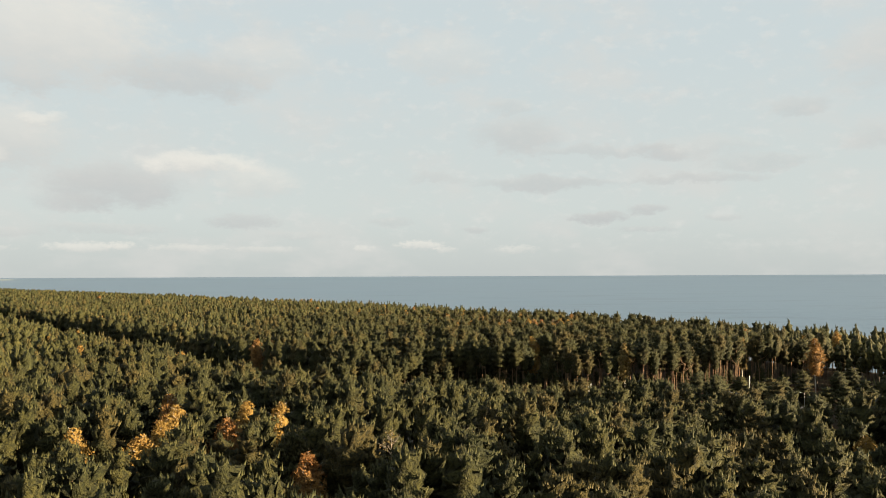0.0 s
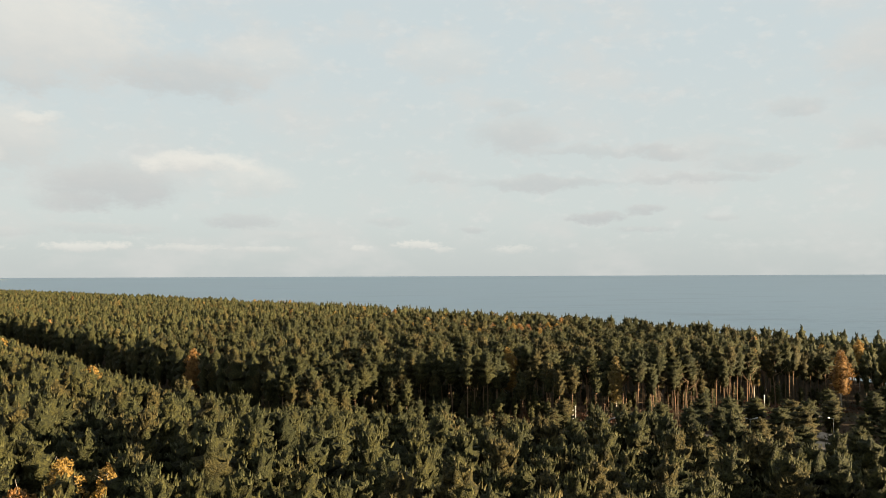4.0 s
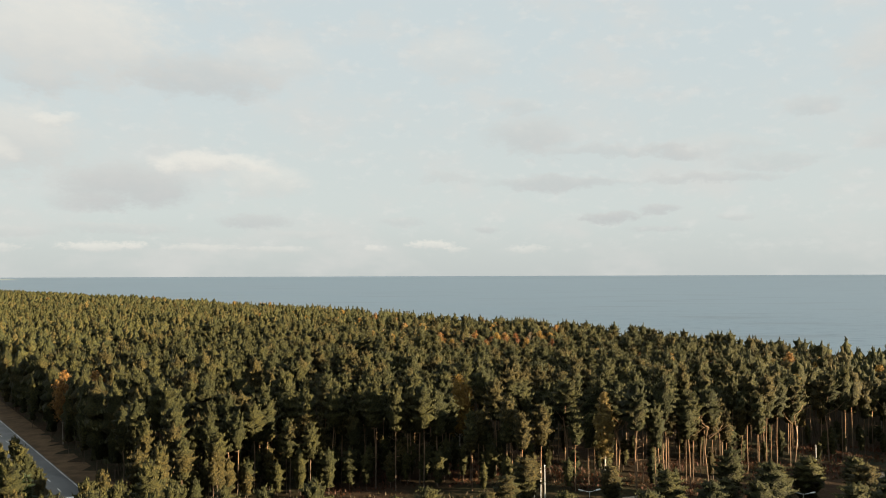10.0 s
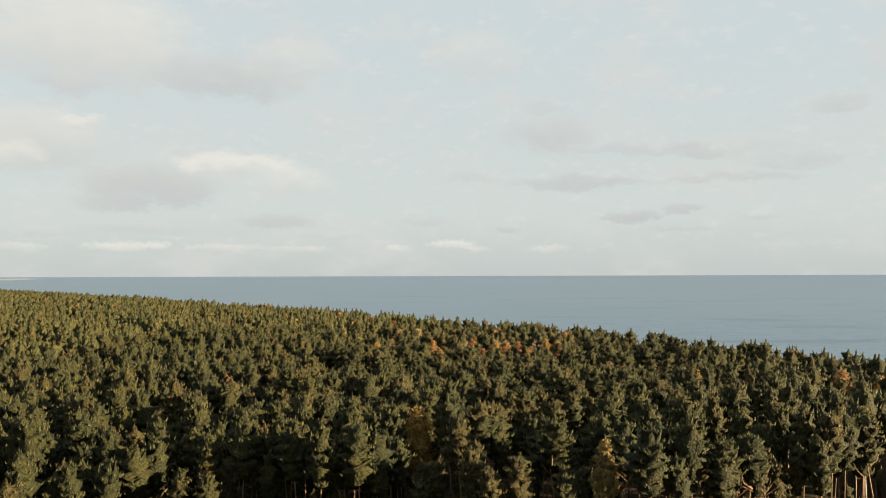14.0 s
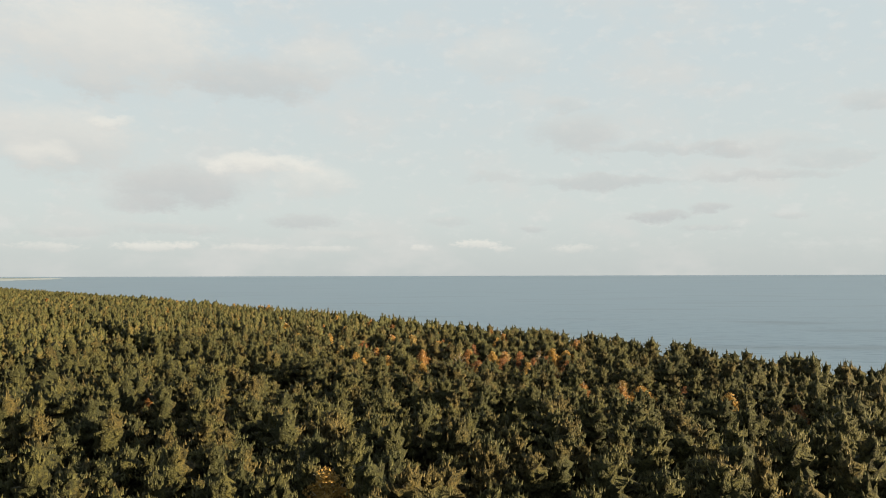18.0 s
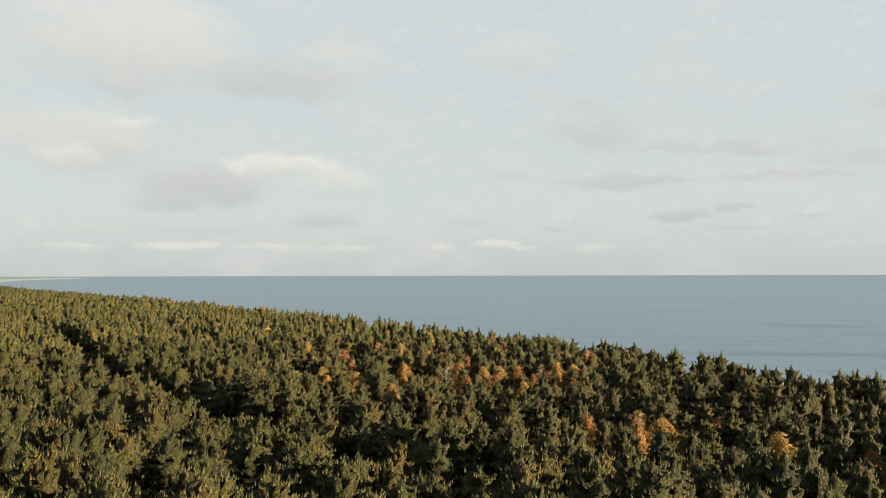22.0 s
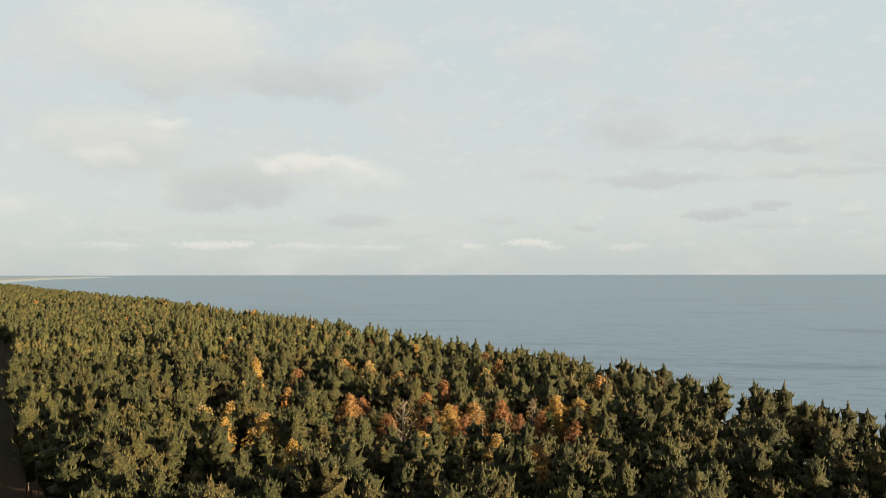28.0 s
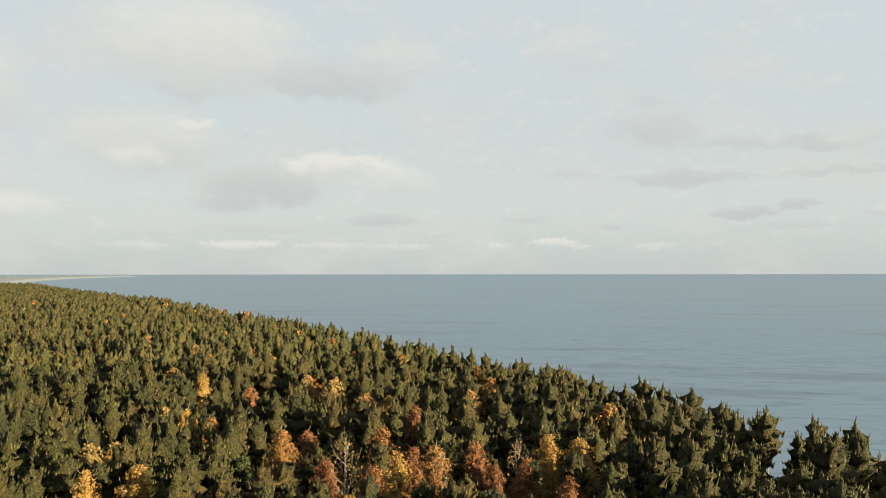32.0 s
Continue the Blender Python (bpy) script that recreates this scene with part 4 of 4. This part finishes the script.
# the far forest along the coast, and the plain woods round about
for x0, x1, y0, y1, gap, seed in ((-1500, 100, 720, 1900, 7.2, 21), (-900, -420, 150, 720, 6.4, 22), (-420, 330, -80, 66, 9.5, 23), (-420, 330, 66, 720, 9.0, 25)):
    fx, fy = scatter(x0, x1, y0, y1, gap, seed)
    ok = wooded(fx, fy, 7.0 if seed == 21 else 20.0)
    n = nearest(fx, fy)
    ok &= (n > 1e5) if seed in (23, 25) else (n < 1e5)
    if seed in (23, 25):
        ok &= edge_distance(fx, fy, [(0, 0), (68, 292)]) > 22
        ok &= ~((fy > 30) & (np.abs(fx) < 60))
    fx, fy = fx[ok], fy[ok]
    rng = np.random.RandomState(seed)
    forest(4, fx, fy, sizes(fx, fy, rng) * (1.0 if gap < 10 else 1.1), rng.uniform(0, 6.28, len(fx)), np.full(len(fx), gap / 6.0), rng.randint(0, 8, len(fx)), "far green pine canopy along the coast")

bx, by = scatter(-180, 260, 200, 800, 5.5, 51)
ok = (inland(bx, by) > -6) & (inland(bx, by) < 22) & (nearest(bx, by) < 1e5)
bx, by = bx[ok], by[ok]
rng = np.random.RandomState(52)
forest(3, bx, by, rng.uniform(0.35, 0.62, len(bx)), rng.uniform(0, 6.28, len(bx)), rng.uniform(0.9, 1.3, len(bx)), rng.randint(0, 8, len(bx)), "low wind-shaped pines along the dune edge", 100, 1.0, True)

# young pines under the old ones along the clearing's edge, closest towards the road
ux, uy = scatter(-40, 140, 186, 275, 3.6, 61)
rng = np.random.RandomState(62)
from_edge = edge_distance(ux, uy, CLEARING)
ok = wooded(ux, uy) & (from_edge > 1.0) & (from_edge < 30) & (uy > 190)
ok &= rng.rand(len(ux)) < np.interp(ux, [20, 55], [0.85, 0.30])
ux, uy = ux[ok], uy[ok]
forest(2, ux, uy, rng.uniform(0.24, 0.42, len(ux)) + np.interp(ux, [15, 50], [0.16, 0.0]), rng.uniform(0, 6.28, len(ux)), rng.uniform(0.8, 1.1, len(ux)), rng.randint(0, 8, len(ux)), "young pines under the tall ones at the clearing", 300, 1.0, True)

# young bushy pines in the clearing and gaunt old ones on its edge
YOUNG = ((35.6, 205.6), (52, 208.3), (48.4, 192.9), (71.1, 212), (74.7, 205.6), (82, 210.2), (88.4, 204.7), (92, 214.7), (97.4, 205.6), (66.5, 201.1), (57.5, 198.4), (32.9, 201.1), (39.3, 212), (44.7, 184.7), (103.8, 219.3), (110.2, 212), (62, 192.9), (82, 195.6), (118.4, 221.1), (122, 206.5))
for i, (bx, by) in enumerate(YOUNG):
    rng = np.random.RandomState(900 + i)
    k = i % 4
    planter.put(("young", k), lambda: tree_thing("young_pine", pine(300 + k, 0, bushy=True), NEEDLES, PINE_BARK, "young bushy pine growing in the sandy clearing", "tree", "young pines in the clearing"), bx, by, rng.uniform(0, 6.28), rng.uniform(0.44, 0.60), rng.uniform(1.3, 1.65))
sx, sy = scatter(-18, 140, 132, 200, 8.0, 31)
ok = inside(sx, sy, CLEARING) & (np.abs(road_side(sx, sy)[0]) > 9)
for tx, ty in YOUNG:
    ok &= np.hypot(sx - tx, sy - ty) > 5
for i, (bx, by) in enumerate(zip(sx[ok], sy[ok])):
    rng = np.random.RandomState(700 + i)
    if rng.rand() < 0.18:
        continue
    k = i % 4
    planter.put(("young", k), None, bx, by, rng.uniform(0, 6.28), rng.uniform(0.46, 0.66), rng.uniform(1.25, 1.6))
for i, (bx, by) in enumerate(((68.4, 223.3), (63.8, 224.3), (72, 224.7), (48.4, 227.9), (56.5, 225.6), (91.1, 234.7), (100.2, 240.2), (118.4, 250.2), (20.2, 231.1), (125.6, 256.5))):
    rng = np.random.RandomState(800 + i)
    k = i % 3
    planter.put(("gaunt", k), lambda: tree_thing("old_pine", pine(400 + k, 0, gaunt=True), NEEDLES, PINE_BARK, "tall pine with bare forked limbs at the clearing's edge", "tree", "old pines on the clearing's edge"), bx, by, rng.uniform(0, 6.28), rng.uniform(0.95, 1.08), rng.uniform(1.0, 1.3))


def scrub(name, mat, ring, gap, length, half, label, seed):
    """Low plants as one mesh of small blades."""
    xs, ys = [p[0] for p in ring], [p[1] for p in ring]
    bx, by = scatter(min(xs), max(xs), min(ys), max(ys), gap, seed)
    ok = inside(bx, by, ring) & (np.abs(road_side(bx, by)[0]) > 4.5)
    rng = np.random.RandomState(seed)
    ok &= np.sin(bx * 0.35 + seed) + np.sin(by * 0.31 + bx * 0.12) + rng.normal(0, 0.7, len(bx)) > -0.2
    bx, by = bx[ok], by[ok]
    base = np.c_[bx, by, ground_z(bx, by) - 0.02]
    way = np.c_[rng.normal(0, 0.6, (len(bx), 2)), np.ones(len(bx))]
    tagged(link(name, tri_mesh(name, blades(rng, base, way, unit(rng.normal(0, 0.5, (len(base), 3)) + np.array((0, -0.3, 1.0))), length, half, 3, 0.5), [mat])), label, "undergrowth", kind="stuff")


EDGE_RING = [(-2.5, 221.1), (12.9, 228.3), (34.7, 224.7), (54.7, 217.4), (68.4, 213.8), (85.6, 222.9), (103.8, 232), (133.8, 252), (138.4, 272), (103.8, 257.4), (83.8, 248.3), (65.6, 239.3), (34.7, 244.7), (11.1, 244.7)]
scrub("bracken", BRACKEN, EDGE_RING, 0.70, 0.55, 0.10, "rust-red bracken and heather under the pines", 41)
scrub("dry_grass", GRASS, CLEARING, 1.25, 0.6, 0.14, "dry brown grass tufts in the sandy clearing", 42)

# ---- things by the road and in the clearing ----


def rounded_box(x0, x1, y0, y1, z0, z1, radius, segments=2):
    bm = bmesh.new()
    bmesh.ops.create_cube(bm, size=1)
    bmesh.ops.scale(bm, vec=(x1 - x0, y1 - y0, z1 - z0), verts=bm.verts)
    bmesh.ops.translate(bm, vec=((x0 + x1) / 2, (y0 + y1) / 2, (z0 + z1) / 2), verts=bm.verts)
    if radius:
        bmesh.ops.bevel(bm, geom=list(bm.edges), offset=radius, segments=segments, affect="EDGES", profile=0.6)
    return bm


def part(name, bm, mat, parent, label=""):
    me = bpy.data.meshes.new(name)
    bm.to_mesh(me)
    bm.free()
    me.materials.append(mat)
    return link(name, me, parent, label)


def cone(r1, r2, depth, at, axis="z", sides=16):
    bm = bmesh.new()
    bmesh.ops.create_cone(bm, cap_ends=True, segments=sides, radius1=r1, radius2=r2, depth=depth)
    if axis == "y":
        bmesh.ops.rotate(bm, verts=bm.verts, cent=(0, 0, 0), matrix=Matrix.Rotation(radians(90), 3, "X"))
    if axis == "x":
        bmesh.ops.rotate(bm, verts=bm.verts, cent=(0, 0, 0), matrix=Matrix.Rotation(radians(90), 3, "Y"))
    bmesh.ops.translate(bm, vec=at, verts=bm.verts)
    return bm


def van():
    root = tagged(new("van"), "white panel van parked beside the forest road", "van")
    body = rounded_box(-2.75, 2.75, -0.98, 0.98, 0.35, 2.45, 0.14, 3)
    for v in body.verts:
        if v.co.x > 1.0 and v.co.z > 1.25:
            v.co.x -= (v.co.z - 1.25) * 0.62 * min(1, (v.co.x - 1.0) / 1.7)
    part("body", body, WHITE_PAINT, root)
    screen = bmesh.new()
    corners = [screen.verts.new(p) for p in ((2.62, -0.84, 1.42), (2.62, 0.84, 1.42), (2.12, 0.80, 2.22), (2.12, -0.80, 2.22))]
    screen.faces.new(corners)
    bmesh.ops.solidify(screen, geom=screen.faces[:], thickness=-0.03)
    part("windscreen", screen, DARK_GLASS, root)
    for y in (-0.985, 0.985):
        part("side_window", rounded_box(0.95, 1.75, y - 0.015, y + 0.015, 1.42, 2.05, 0.01, 1), DARK_GLASS, root)
        part("rear_window", rounded_box(-1.0, 0.2, y - 0.012, y + 0.012, 1.42, 2.05, 0.01, 1), DARK_GLASS, root)
        part("door_mirror", rounded_box(1.72, 1.92, y * 1.06 - 0.08, y * 1.06 + 0.08, 1.35, 1.68, 0.04), RUBBER, root)
        part("headlight", rounded_box(2.60, 2.78, y * 0.72 - 0.17, y * 0.72 + 0.17, 0.85, 1.08, 0.03), LENS, root)
        part("tail_light", rounded_box(-2.78, -2.70, y * 0.88 - 0.07, y * 0.88 + 0.07, 0.9, 1.6, 0.02), RED_LENS, root)
        for x in (-1.75, 1.75):
            wheel = new("wheel")
            wheel.parent = root
            part("tyre", cone(0.34, 0.34, 0.22, (x, y * 0.90, 0.34), "y", 20), RUBBER, wheel)
            part("rim", cone(0.2, 0.2, 0.03, (x, y * 1.025, 0.34), "y", 14), GALVANISED, wheel)
    part("front_bumper", rounded_box(2.55, 2.84, -0.95, 0.95, 0.36, 0.68, 0.06), RUBBER, root)
    part("rear_bumper", rounded_box(-2.84, -2.66, -0.95, 0.95, 0.36, 0.62, 0.05), RUBBER, root)
    return root


c = ROAD_A + ROAD_DIR * -68.5 + ROAD_N * 1.9
van().matrix_basis = Matrix.Translation((c[0], c[1], float(ground_z(*c)) + 0.10)) @ Matrix.Rotation(math.atan2(ROAD_DIR[1], ROAD_DIR[0]), 4, "Z")


def lamp_post(arms, tall, label):
    root = tagged(new("street_lamp"), label, "street lamp", "lamps in the clearing")
    part("base", cone(0.17, 0.14, 0.5, (0, 0, 0.2), sides=12), GALVANISED, root)
    part("pole", cone(0.075, 0.05, tall, (0, 0, tall / 2), sides=10), GALVANISED, root)
    for side in arms:
        arm = part("arm", cone(0.035, 0.035, 1.1, (side * 0.55, 0, 0), "x", 8), GALVANISED, root)
        arm.matrix_basis = Matrix.Translation((0, 0, tall - 0.1)) @ Matrix.Rotation(radians(-14 * side), 4, "Y")
        head = part("lamp_head", rounded_box(side * 1.3 - 0.36, side * 1.3 + 0.36, -0.15, 0.15, -0.06, 0.06, 0.04), GALVANISED, root)
        head.matrix_basis = arm.matrix_basis
        glass = part("lens", rounded_box(side * 1.3 - 0.26, side * 1.3 + 0.26, -0.1, 0.1, -0.09, -0.055, 0.01, 1), LENS, head)
    return root


def slim_pole(tall):
    root = tagged(new("slim_pole"), "slim pale metal pole with a small cap", "pole", "poles in the clearing")
    part("shaft", cone(0.09, 0.075, tall, (0, 0, tall / 2), sides=10), GALVANISED, root)
    part("cap", cone(0.14, 0.06, 0.16, (0, 0, tall + 0.06), sides=10), GALVANISED, root)
    part("foot", cone(0.2, 0.2, 0.08, (0, 0, 0.03), sides=10), GALVANISED, root)
    return root


twin = lamp_post((-1, 1), 5.2, "twin-arm galvanised street lamp in the sandy clearing")
twin.matrix_basis = stand(47.6, 203.2, 0.1, 1.0)
copy_thing(twin, stand(96.5, 203.4, 0.4, 1.0))
copy_thing(twin, stand(77.4, 201.1, -0.2, 1.0))
pole = slim_pole(5.2)
pole.matrix_basis = stand(42.0, 215.2, 0, 1.0)
for x, y, s in ((41.1, 216.5, 0.93), (42.8, 216.4, 1.02), (40.4, 214.7, 0.88), (92.6, 229.4, 1.05), (-8.0, 203.0, 0.95)):
    copy_thing(pole, stand(x, y, 0, s))
